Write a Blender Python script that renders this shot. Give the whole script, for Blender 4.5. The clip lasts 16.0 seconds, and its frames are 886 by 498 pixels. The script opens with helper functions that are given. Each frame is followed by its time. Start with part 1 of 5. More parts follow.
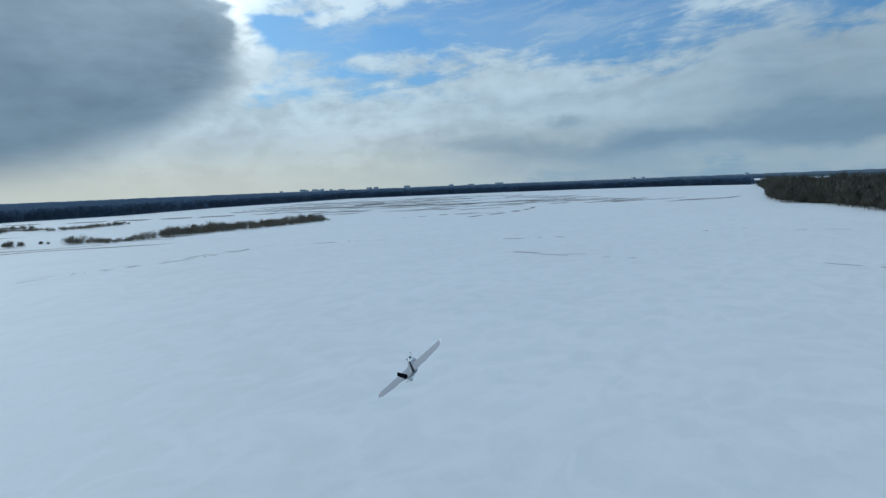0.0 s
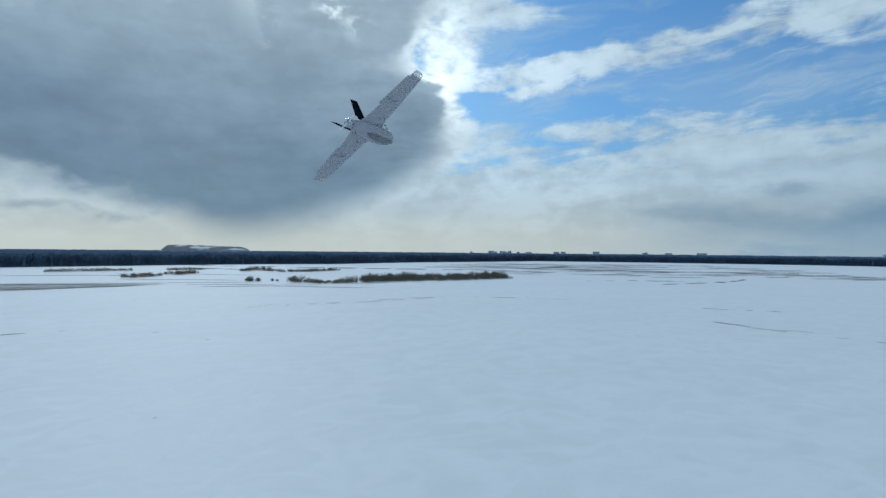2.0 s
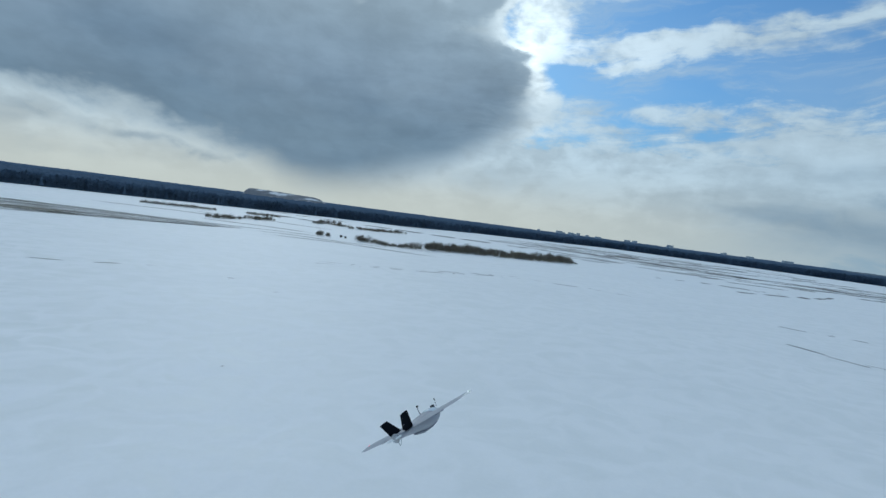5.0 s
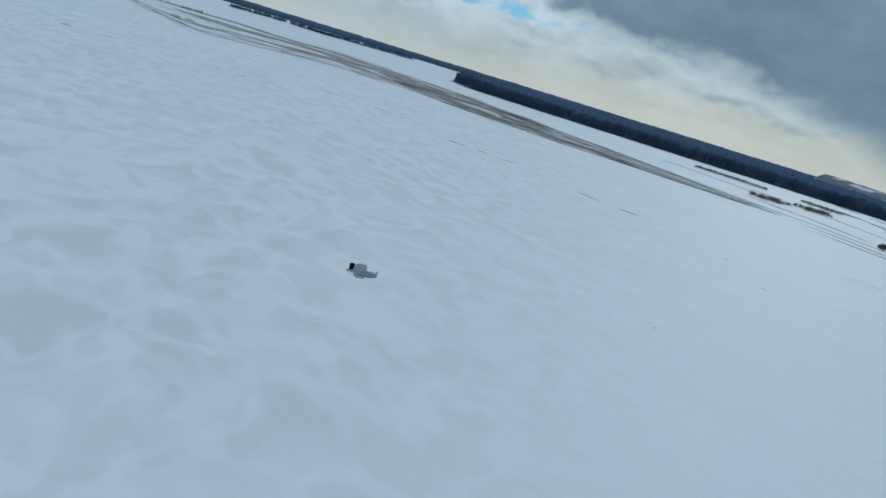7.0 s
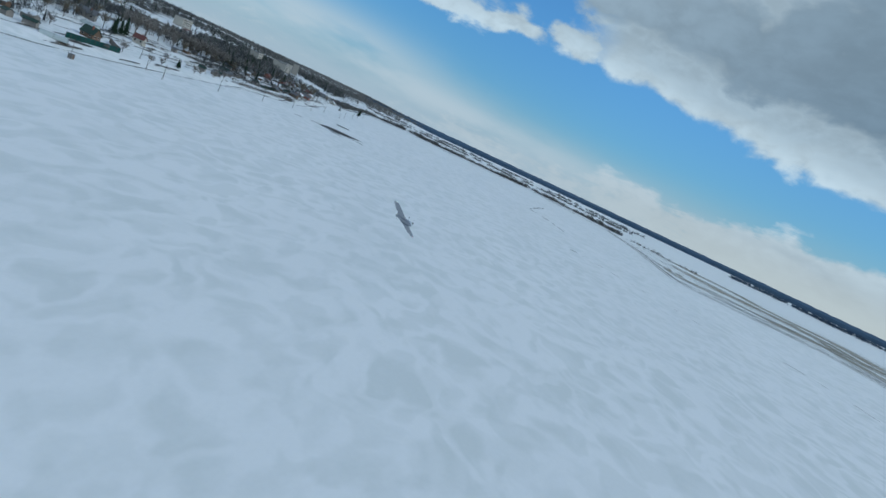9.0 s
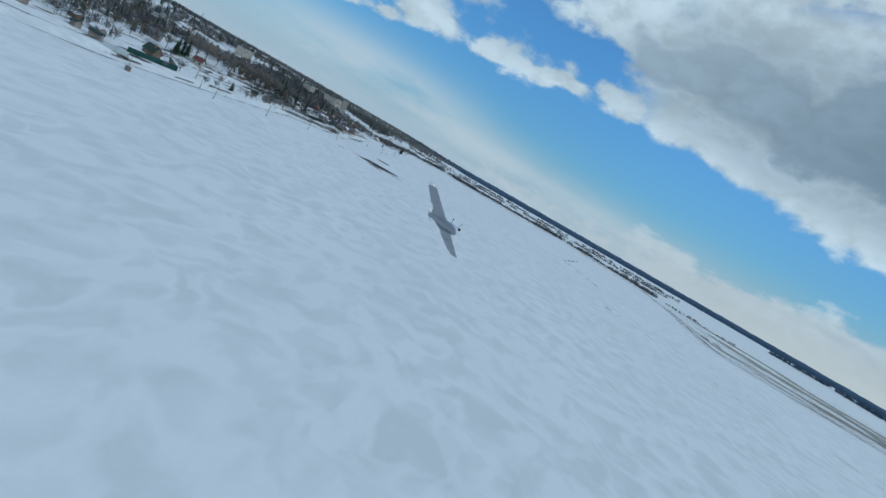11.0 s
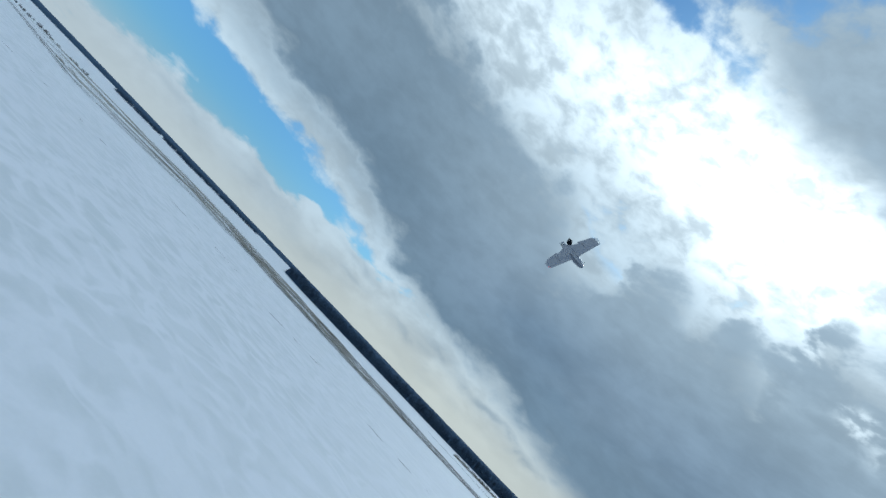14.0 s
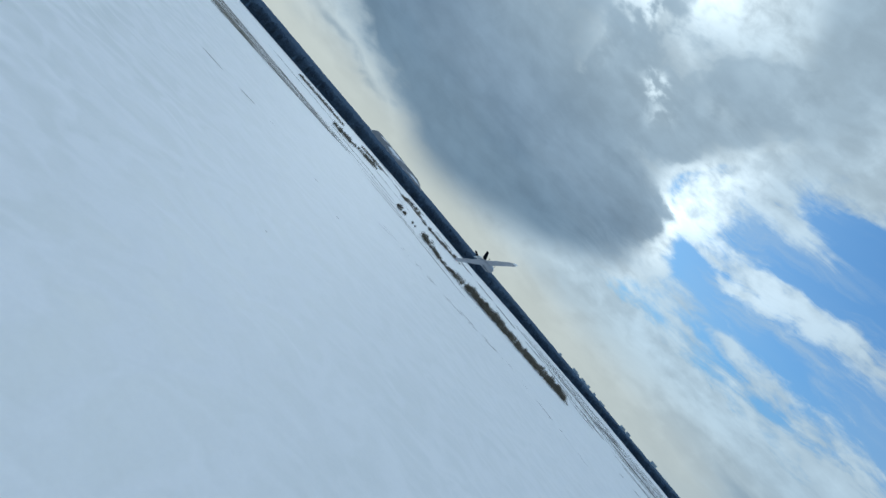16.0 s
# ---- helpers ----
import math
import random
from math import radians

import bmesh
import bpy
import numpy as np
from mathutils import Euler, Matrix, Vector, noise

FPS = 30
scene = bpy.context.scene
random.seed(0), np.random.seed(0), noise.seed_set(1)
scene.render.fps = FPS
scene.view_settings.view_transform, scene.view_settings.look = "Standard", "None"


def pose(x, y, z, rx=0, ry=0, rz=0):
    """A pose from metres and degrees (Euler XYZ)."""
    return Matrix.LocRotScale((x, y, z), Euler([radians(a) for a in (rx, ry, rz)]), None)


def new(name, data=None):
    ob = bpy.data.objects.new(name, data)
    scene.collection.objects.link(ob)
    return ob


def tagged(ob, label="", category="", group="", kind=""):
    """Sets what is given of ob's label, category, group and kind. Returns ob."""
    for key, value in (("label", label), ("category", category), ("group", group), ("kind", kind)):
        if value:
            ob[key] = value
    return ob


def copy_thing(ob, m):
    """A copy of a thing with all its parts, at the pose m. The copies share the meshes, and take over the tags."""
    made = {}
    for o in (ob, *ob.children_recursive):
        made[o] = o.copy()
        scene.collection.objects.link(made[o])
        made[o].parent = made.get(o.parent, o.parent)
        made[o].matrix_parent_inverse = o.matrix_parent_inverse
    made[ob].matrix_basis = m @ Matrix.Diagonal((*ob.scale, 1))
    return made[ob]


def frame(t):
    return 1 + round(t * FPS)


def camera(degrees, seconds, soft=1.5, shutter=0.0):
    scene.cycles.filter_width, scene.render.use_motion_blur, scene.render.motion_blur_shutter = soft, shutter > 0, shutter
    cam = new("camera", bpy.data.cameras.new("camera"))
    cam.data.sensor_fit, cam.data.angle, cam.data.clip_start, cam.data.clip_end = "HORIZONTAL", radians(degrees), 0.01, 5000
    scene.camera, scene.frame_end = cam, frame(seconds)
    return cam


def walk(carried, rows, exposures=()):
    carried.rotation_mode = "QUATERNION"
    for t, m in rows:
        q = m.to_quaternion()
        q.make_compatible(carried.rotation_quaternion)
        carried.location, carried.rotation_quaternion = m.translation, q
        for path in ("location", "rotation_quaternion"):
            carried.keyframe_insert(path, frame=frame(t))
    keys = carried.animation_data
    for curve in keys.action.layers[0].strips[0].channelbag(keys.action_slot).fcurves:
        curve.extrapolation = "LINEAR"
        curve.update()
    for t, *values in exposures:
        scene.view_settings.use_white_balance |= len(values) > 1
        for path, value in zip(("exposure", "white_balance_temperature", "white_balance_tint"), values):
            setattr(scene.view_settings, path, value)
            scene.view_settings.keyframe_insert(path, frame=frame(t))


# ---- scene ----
cam = camera(81.12, 16.0, shutter=0.0)
PATH = [
    (0, pose(-23.96, 25.03, 35.14, 82.86, 2.26, -20.52)),
    (0.1, pose(-23.63, 24.75, 34.82, 83.00, 2.20, -19.04)),
    (0.2, pose(-23.29, 24.50, 34.48, 83.14, 2.14, -17.56)),
    (0.3, pose(-22.95, 24.33, 34.12, 83.28, 2.07, -16.08)),
    (0.4, pose(-22.65, 24.25, 33.72, 83.53, 1.97, -14.80)),
    (0.5, pose(-22.33, 24.31, 33.29, 83.77, 1.86, -13.51)),
    (0.6, pose(-22.04, 24.49, 32.85, 84.07, 1.72, -12.33)),
    (0.7, pose(-21.78, 24.71, 32.43, 84.46, 1.57, -11.25)),
    (0.8, pose(-21.57, 24.91, 32.06, 84.84, 1.40, -10.17)),
    (0.9, pose(-21.42, 25.08, 31.74, 85.22, 1.23, -9.09)),
    (1, pose(-21.27, 25.31, 31.42, 85.68, 1.02, -8.07)),
    (1.1, pose(-21.09, 25.67, 31.10, 86.16, 0.82, -7.08)),
    (1.2, pose(-20.90, 26.15, 30.81, 86.63, 0.60, -6.09)),
    (1.3, pose(-20.74, 26.63, 30.55, 87.13, 0.43, -5.20)),
    (1.4, pose(-20.60, 27.07, 30.33, 87.62, 0.25, -4.30)),
    (1.5, pose(-20.49, 27.45, 30.16, 88.11, 0.07, -3.40)),
    (1.6, pose(-20.39, 27.80, 30.03, 88.57, -0.04, -2.67)),
    (1.7, pose(-20.31, 28.13, 29.94, 89.02, -0.17, -1.94)),
    (1.8, pose(-20.23, 28.44, 29.89, 89.48, -0.31, -1.21)),
    (1.9, pose(-20.19, 28.71, 29.88, 89.86, -0.41, -0.63)),
    (2, pose(-20.18, 28.93, 29.91, 90.25, -0.52, -0.06)),
    (2.1, pose(-20.20, 29.11, 29.98, 90.58, -0.63, 0.44)),
    (2.2, pose(-20.25, 29.27, 30.09, 90.87, -0.74, 0.84)),
    (2.3, pose(-20.31, 29.43, 30.26, 91.16, -0.85, 1.24)),
    (2.4, pose(-20.40, 29.60, 30.48, 91.44, -0.97, 1.64)),
    (2.5, pose(-20.52, 29.76, 30.73, 91.68, -1.09, 1.96)),
    (2.6, pose(-20.68, 29.88, 30.98, 91.88, -1.21, 2.24)),
    (2.7, pose(-20.86, 29.97, 31.24, 92.07, -1.33, 2.53)),
    (2.8, pose(-21.04, 30.06, 31.51, 92.11, -1.40, 2.74)),
    (2.9, pose(-21.19, 30.14, 31.75, 92.15, -1.48, 2.95)),
    (3, pose(-21.32, 30.18, 31.97, 92.20, -1.55, 3.16)),
    (3.1, pose(-21.45, 30.16, 32.17, 92.09, -1.51, 3.26)),
    (3.2, pose(-21.57, 30.08, 32.35, 91.98, -1.46, 3.36)),
    (3.4, pose(-21.70, 30.00, 32.56, 91.74, -1.17, 3.16)),
    (3.6, pose(-21.77, 29.91, 32.76, 91.56, -0.77, 2.66)),
    (3.8, pose(-21.80, 29.79, 32.92, 91.49, -0.41, 1.86)),
    (4, pose(-21.78, 29.65, 33.05, 91.42, -0.15, 1.07)),
    (4.2, pose(-21.69, 29.48, 33.18, 91.23, -0.33, 0.55)),
    (4.4, pose(-21.49, 29.29, 33.32, 90.65, -1.24, 0.87)),
    (4.6, pose(-21.19, 29.09, 33.48, 89.72, -2.68, 1.97)),
    (4.8, pose(-20.80, 28.90, 33.69, 88.39, -4.62, 3.87)),
    (5, pose(-20.25, 28.76, 33.98, 86.35, -7.40, 7.37)),
    (5.2, pose(-19.59, 28.71, 34.35, 83.81, -10.60, 12.24)),
    (5.3, pose(-19.25, 28.71, 34.56, 82.40, -12.19, 14.93)),
    (5.4, pose(-18.74, 28.68, 34.82, 80.97, -13.74, 17.96)),
    (5.5, pose(-18.23, 28.68, 35.09, 79.55, -15.14, 21.14)),
    (5.6, pose(-17.74, 28.67, 35.34, 78.29, -16.23, 24.39)),
    (5.7, pose(-17.29, 28.67, 35.62, 76.95, -17.25, 27.68)),
    (5.8, pose(-16.81, 28.62, 35.88, 75.99, -17.82, 30.74)),
    (5.9, pose(-16.28, 28.55, 36.21, 74.98, -18.33, 33.82)),
    (6, pose(-15.67, 28.43, 36.62, 73.94, -18.79, 36.92)),
    (6.1, pose(-14.90, 28.22, 37.04, 73.27, -18.87, 39.65)),
    (6.2, pose(-14.01, 27.98, 37.51, 72.60, -18.92, 42.40)),
    (6.3, pose(-13.00, 27.73, 38.02, 71.93, -18.93, 45.16)),
    (6.4, pose(-11.89, 27.55, 38.46, 71.44, -18.66, 47.99)),
    (6.5, pose(-10.78, 27.47, 38.80, 70.96, -18.37, 50.82)),
    (6.6, pose(-9.69, 27.57, 38.98, 70.56, -17.91, 53.84)),
    (6.7, pose(-8.66, 27.84, 38.99, 70.28, -17.43, 56.96)),
    (6.8, pose(-7.75, 28.24, 38.88, 70.04, -16.94, 60.07)),
    (6.9, pose(-6.92, 28.76, 38.72, 69.83, -16.45, 63.16)),
    (7, pose(-6.17, 29.30, 38.54, 69.78, -16.15, 66.09)),
    (7.1, pose(-5.46, 29.84, 38.38, 69.89, -16.09, 68.80)),
    (7.2, pose(-4.78, 30.44, 38.28, 70.00, -16.05, 71.50)),
    (7.3, pose(-4.12, 31.05, 38.17, 70.32, -16.27, 74.11)),
    (7.4, pose(-3.49, 31.73, 38.06, 70.62, -16.50, 76.73)),
    (7.5, pose(-2.92, 32.46, 37.92, 70.91, -16.74, 79.35)),
    (7.6, pose(-2.39, 33.35, 37.68, 71.39, -17.07, 82.32)),
    (7.7, pose(-1.96, 34.30, 37.38, 71.84, -17.42, 85.30)),
    (7.8, pose(-1.64, 35.28, 37.07, 72.28, -17.79, 88.27)),
    (7.9, pose(-1.41, 36.34, 36.69, 72.89, -18.28, 91.41)),
    (8, pose(-1.30, 37.40, 36.35, 73.47, -18.80, 94.54)),
    (8.1, pose(-1.28, 38.42, 36.01, 74.14, -19.44, 97.60)),
    (8.2, pose(-1.35, 39.37, 35.71, 74.81, -20.13, 100.48)),
    (8.3, pose(-1.51, 40.31, 35.45, 75.45, -20.86, 103.37)),
    (8.4, pose(-1.77, 41.21, 35.21, 76.05, -21.62, 106.26)),
    (8.5, pose(-2.11, 42.03, 35.03, 76.53, -22.29, 108.97)),
    (8.6, pose(-2.51, 42.75, 34.90, 76.84, -22.84, 111.51)),
    (8.7, pose(-2.98, 43.45, 34.80, 77.12, -23.39, 114.06)),
    (8.8, pose(-3.44, 43.92, 34.80, 77.14, -23.77, 116.13)),
    (8.9, pose(-3.93, 44.36, 34.84, 77.15, -24.16, 118.20)),
    (9, pose(-4.45, 44.76, 34.92, 77.14, -24.55, 120.27)),
    (9.1, pose(-4.86, 44.90, 35.08, 76.99, -24.87, 121.64)),
    (9.2, pose(-5.29, 45.00, 35.22, 76.83, -25.19, 123.01)),
    (9.4, pose(-5.92, 44.97, 35.30, 76.51, -25.78, 124.54)),
    (9.6, pose(-6.68, 44.60, 35.16, 76.27, -26.35, 125.40)),
    (9.8, pose(-7.46, 43.95, 34.83, 76.27, -26.88, 125.39)),
    (10, pose(-8.32, 43.24, 34.42, 76.37, -27.38, 125.23)),
    (10.2, pose(-9.19, 42.52, 33.95, 76.72, -27.82, 124.86)),
    (10.4, pose(-10.06, 41.89, 33.48, 77.29, -28.20, 124.69)),
    (10.6, pose(-10.87, 41.35, 33.08, 77.97, -28.55, 124.69)),
    (10.8, pose(-11.60, 40.89, 32.76, 78.75, -28.89, 124.87)),
    (11, pose(-12.21, 40.51, 32.51, 79.70, -29.33, 125.10)),
    (11.2, pose(-12.61, 40.12, 32.34, 80.83, -30.02, 124.74)),
    (11.3, pose(-12.74, 39.93, 32.28, 81.45, -30.43, 124.38)),
    (11.4, pose(-12.89, 39.58, 32.26, 82.16, -31.02, 123.49)),
    (11.5, pose(-12.97, 39.11, 32.23, 82.97, -31.78, 122.06)),
    (11.6, pose(-12.96, 38.49, 32.16, 83.90, -32.78, 119.75)),
    (11.7, pose(-12.93, 37.84, 32.01, 84.90, -33.76, 117.39)),
    (11.8, pose(-12.86, 37.15, 31.73, 85.91, -34.87, 114.38)),
    (11.9, pose(-12.79, 36.54, 31.30, 87.02, -35.94, 111.29)),
    (12, pose(-12.70, 36.00, 30.79, 88.22, -36.95, 108.14)),
    (12.1, pose(-12.58, 35.54, 30.30, 89.35, -37.70, 105.28)),
    (12.2, pose(-12.41, 35.07, 29.82, 90.54, -38.39, 102.36)),
    (12.3, pose(-12.21, 34.59, 29.38, 91.78, -39.03, 99.40)),
    (12.4, pose(-11.98, 34.05, 28.97, 93.17, -39.57, 96.25)),
    (12.5, pose(-11.76, 33.51, 28.58, 94.61, -40.05, 93.06)),
    (12.6, pose(-11.58, 32.94, 28.18, 96.22, -40.59, 89.40)),
    (12.7, pose(-11.43, 32.36, 27.77, 97.83, -41.23, 85.34)),
    (12.8, pose(-11.32, 31.79, 27.37, 99.53, -41.79, 81.21)),
    (12.9, pose(-11.25, 31.22, 26.97, 101.28, -42.26, 77.04)),
    (13, pose(-11.20, 30.62, 26.63, 102.80, -42.71, 72.93)),
    (13.1, pose(-11.15, 30.03, 26.34, 104.02, -43.06, 69.16)),
    (13.2, pose(-11.12, 29.43, 26.07, 105.28, -43.36, 65.35)),
    (13.3, pose(-11.07, 28.83, 25.89, 106.02, -43.58, 62.02)),
    (13.4, pose(-11.04, 28.22, 25.72, 106.79, -43.76, 58.67)),
    (13.5, pose(-11.02, 27.60, 25.55, 107.57, -43.91, 55.32)),
    (13.6, pose(-10.99, 26.96, 25.47, 107.85, -44.09, 52.29)),
    (13.7, pose(-10.98, 26.31, 25.40, 108.15, -44.26, 49.25)),
    (13.8, pose(-11.00, 25.67, 25.34, 108.46, -44.41, 46.21)),
    (13.9, pose(-11.01, 25.06, 25.36, 108.31, -44.53, 43.69)),
    (14, pose(-11.08, 24.46, 25.38, 108.16, -44.64, 41.16)),
    (14.1, pose(-11.15, 23.93, 25.44, 107.73, -44.69, 39.09)),
    (14.2, pose(-11.21, 23.47, 25.56, 107.04, -44.70, 37.54)),
    (14.3, pose(-11.33, 23.03, 25.68, 106.35, -44.73, 35.98)),
    (14.4, pose(-11.51, 22.62, 25.83, 105.67, -44.77, 34.44)),
    (14.5, pose(-11.70, 22.25, 26.04, 104.88, -44.86, 33.18)),
    (14.6, pose(-11.93, 21.90, 26.29, 104.08, -45.06, 31.96)),
    (14.7, pose(-12.22, 21.56, 26.57, 103.28, -45.26, 30.75)),
    (14.8, pose(-12.57, 21.24, 26.91, 102.33, -45.59, 29.56)),
    (14.9, pose(-12.93, 20.95, 27.25, 101.39, -45.92, 28.37)),
    (15, pose(-13.31, 20.72, 27.59, 100.46, -46.26, 27.18)),
    (15.1, pose(-13.73, 20.50, 27.99, 99.15, -46.61, 26.10)),
    (15.2, pose(-14.14, 20.35, 28.39, 97.85, -46.98, 25.02)),
    (15.3, pose(-14.57, 20.26, 28.78, 96.56, -47.38, 23.94)),
    (15.4, pose(-15.04, 20.22, 29.21, 95.05, -47.75, 22.91)),
    (15.5, pose(-15.56, 20.26, 29.63, 93.55, -48.14, 21.89)),
    (15.6, pose(-16.15, 20.36, 30.03, 92.01, -48.52, 20.87)),
    (15.7, pose(-16.79, 20.53, 30.41, 90.50, -48.86, 19.83)),
    (15.8, pose(-17.45, 20.75, 30.75, 88.98, -49.21, 18.79)),
    (15.9, pose(-18.12, 21.02, 31.07, 87.46, -49.57, 17.75)),
    (16, pose(-18.78, 21.33, 31.35, 86.00, -49.90, 16.70)),
]
walk(cam, PATH, exposures=[(0, -0.02, 5600, 1), (3.2, -0.02, 5540, 1), (5.5, -0.05, 5650, 1), (6.5, -0.12, 5720, 1), (7.5, -0.10, 5690, 1), (9.0, -0.05, 5600, 1), (12.0, -0.05, 5540, 1), (14.0, 0.0, 5500, 1), (16.0, 0.0, 5550, 1)])

# ---- world: blue sky with broken cloud, sun behind cloud ----
SUN_AZ, SUN_EL = -27.0, 37.0          # degrees from +y towards +x, and above the horizon


class Net:
    """Small helper to write node arithmetic."""

    def __init__(self, tree):
        self.t = tree

    def put(self, kind, operation="", data_type="", interpolation_type="", attribute_name=""):
        n = self.t.nodes.new(kind)
        if operation:
            n.operation = operation
        if data_type:
            n.data_type = data_type
        if interpolation_type:
            n.interpolation_type = interpolation_type
        if attribute_name:
            n.attribute_name = attribute_name
        return n

    def feed(self, socket, value):
        if isinstance(value, bpy.types.NodeSocket):
            self.t.links.new(value, socket)
        elif isinstance(value, (tuple, list)):
            socket.default_value = (*value, 1.0) if len(value) == 3 and len(socket.default_value) == 4 else value
        else:
            socket.default_value = value

    def math(self, op, a, b=0.0, c=0.0):
        n = self.put("ShaderNodeMath", operation=op)
        for s, v in zip(n.inputs, (a, b, c)):
            self.feed(s, v)
        return n.outputs[0]

    def mix(self, f, a, b):
        n = self.put("ShaderNodeMix", data_type="RGBA")
        self.feed(n.inputs[0], f), self.feed(n.inputs[6], a), self.feed(n.inputs[7], b)
        return n.outputs[2]

    def ramp(self, v, lo, hi, a=0.0, b=1.0, smooth=True):
        n = self.put("ShaderNodeMapRange", interpolation_type="SMOOTHSTEP" if smooth else "LINEAR")
        for s, x in zip(n.inputs, (v, lo, hi, a, b)):
            self.feed(s, x)
        return n.outputs[0]

    def noise(self, vec, scale, detail=4.0, rough=0.55, warp=0.0):
        n = self.put("ShaderNodeTexNoise")
        self.feed(n.inputs["Vector"], vec)
        n.inputs["Scale"].default_value, n.inputs["Detail"].default_value = scale, detail
        n.inputs["Roughness"].default_value, n.inputs["Distortion"].default_value = rough, warp
        return n.outputs

    def combine(self, x, y, z):
        n = self.put("ShaderNodeCombineXYZ")
        for s, v in zip(n.inputs, (x, y, z)):
            self.feed(s, v)
        return n.outputs[0]

    def split(self, v):
        n = self.put("ShaderNodeSeparateXYZ")
        self.feed(n.inputs[0], v)
        return n.outputs

    def curve(self, v, lo, hi, top, points):
        """A smooth line through (v, height) points; v runs from lo to hi, heights from 0 to top."""
        c = self.put("ShaderNodeFloatCurve")
        m = c.mapping.curves[0]
        pts = [(points[0][0] - 400, points[0][1]), *points, (points[-1][0] + 400, points[-1][1])]
        pts = [(min(max((x - lo) / (hi - lo), 0), 1), y / top) for x, y in pts]
        m.points[0].location, m.points[1].location = pts[0], pts[-1]
        for x, y in pts[1:-1]:
            m.points.new(x, y)
        c.mapping.update()
        self.feed(c.inputs["Value"], self.ramp(v, lo, hi, 0.0, 1.0, False))
        return self.math("MULTIPLY", c.outputs[0], top)

    def blobs(self, az, el, rows, start=0.0):
        total = start
        for a, e, wa, we, w in rows:
            u = self.math("MULTIPLY_ADD", az, 1 / wa, -a / wa)
            v = self.math("MULTIPLY_ADD", el, 1 / we, -e / we)
            r = self.math("MULTIPLY_ADD", v, v, self.math("MULTIPLY", u, u))
            total = self.math("MULTIPLY_ADD", self.math("POWER", 0.3679, r), w, total)
        return total


def build_world():
    world = bpy.data.worlds.new("sky")
    scene.world = world
    world.use_nodes = True
    n = Net(world.node_tree)
    back = world.node_tree.nodes["Background"]
    d = n.put("ShaderNodeTexCoord").outputs["Generated"]
    x, y, z = n.split(d)
    deg = 180 / math.pi
    az = n.math("MULTIPLY", n.math("ARCTAN2", x, y), deg)
    el = n.math("MULTIPLY", n.math("ARCSINE", z), deg)
    # cloud-deck coordinates: a flat layer seen in perspective
    lift = n.math("ADD", n.math("MAXIMUM", z, 0.0), 0.22)
    deck = n.combine(n.math("DIVIDE", x, lift), n.math("DIVIDE", y, lift), 0.0)
    soft = n.noise(deck, 1.3, 4, 0.5)
    fine = n.noise(deck, 6.0, 6, 0.58, 0.8)
    lump = n.combine(x, y, n.math("MULTIPLY", z, 1.7))
    puff = n.noise(lump, 8.5, 5, 0.52, 0.2)
    small = n.noise(lump, 24.0, 4, 0.54, 0.3)
    sv = n.split(soft[1])
    pv = n.split(puff[1])
    waz = n.math("ADD", az, n.math("ADD", n.math("MULTIPLY_ADD", sv[0], 5.0, -2.5), n.math("MULTIPLY_ADD", pv[0], 8.0, -4.0)))
    wel = n.math("ADD", el, n.math("ADD", n.math("MULTIPLY_ADD", sv[1], 2.4, -1.2), n.math("MULTIPLY_ADD", pv[1], 4.4, -2.2)))

    # clear sky, paler towards the horizon
    sky = n.put("ShaderNodeTexSky")
    sky.sky_type, sky.sun_disc, sky.sun_elevation, sky.sun_rotation = "NISHITA", False, radians(SUN_EL), radians(SUN_AZ)
    blue = n.mix(1.0, sky.outputs[0], (0.051, 0.083, 0.108))
    blue.node.blend_type = "MULTIPLY"
    dim = n.math("MULTIPLY", n.ramp(el, 3.0, 17.0, 0.82, 1.0), n.ramp(az, -72.0, -108.0, 0.92, 1.22))
    blue = n.mix(1.0, blue, n.combine(dim, dim, dim))
    blue.node.blend_type = "MULTIPLY"
    blue = n.mix(n.ramp(el, 7.0, 0.0, 0.0, 0.75), blue, (0.36, 0.46, 0.56))

    # where cloud lies: azimuth, elevation, half widths, weight
    cover = n.blobs(waz, wel, [  # high and overhead
        (-28, 39, 32, 13, 1.3), (-70, 37, 18, 9, .9), (0, 33, 9, 7, .9), (-95, 33, 16, 7, .8), (-110, 26, 10, 8, .7),
        (80, 28, 40, 20, .6), (150, 28, 50, 25, .7), (-170, 38, 30, 20, .5), (-140, 18, 12, 5, .5)])
    cover = n.blobs(waz, wel, [  # low bank and puffs
        (-34, 1.0, 36, 4.4, 1.2), (-80, 1.5, 17, 2.8, .9), (-112, .5, 18, 1.2, .3), (-54, 5.0, 9, 1.4, .45), (-44, 6.2, 9, 1.3, .9),
        (-124.6, 11.8, 2.6, 1.3, 1.1), (-119, 12.8, 3.0, 1.0, .9), (-112, 14.0, 3.5, 1.6, .7), (-133.5, 11.0, 3.6, 1.5, 1.0), (-138, 9.2, 2.0, 1.0, .8), (-142, 8.4, 1.6, .8, .8), (-113, 21, 6, 4, .7)], cover)
    cover = n.blobs(waz, wel, [  # gaps in them
        (-70, 7.2, 9, 1.2, -1.0), (-59, 7.3, 4, .6, -.4), (-96, 8.0, 17, 3.0, -1.2), (-122, 7.0, 16, 3.0, -.7), (-119, 16.5, 6, 1.4, -.5),
        (-91, 33, 7, 1.6, -.9), (-82, 36.5, 8, 1.6, -.9), (-72, 39.5, 7, 1.6, -.8), (-96, 26.5, 6, 1.2, -.5), (-56, 46, 10, 2.2, -.7), (-40, 45, 8, 1.2, -.4)], cover)
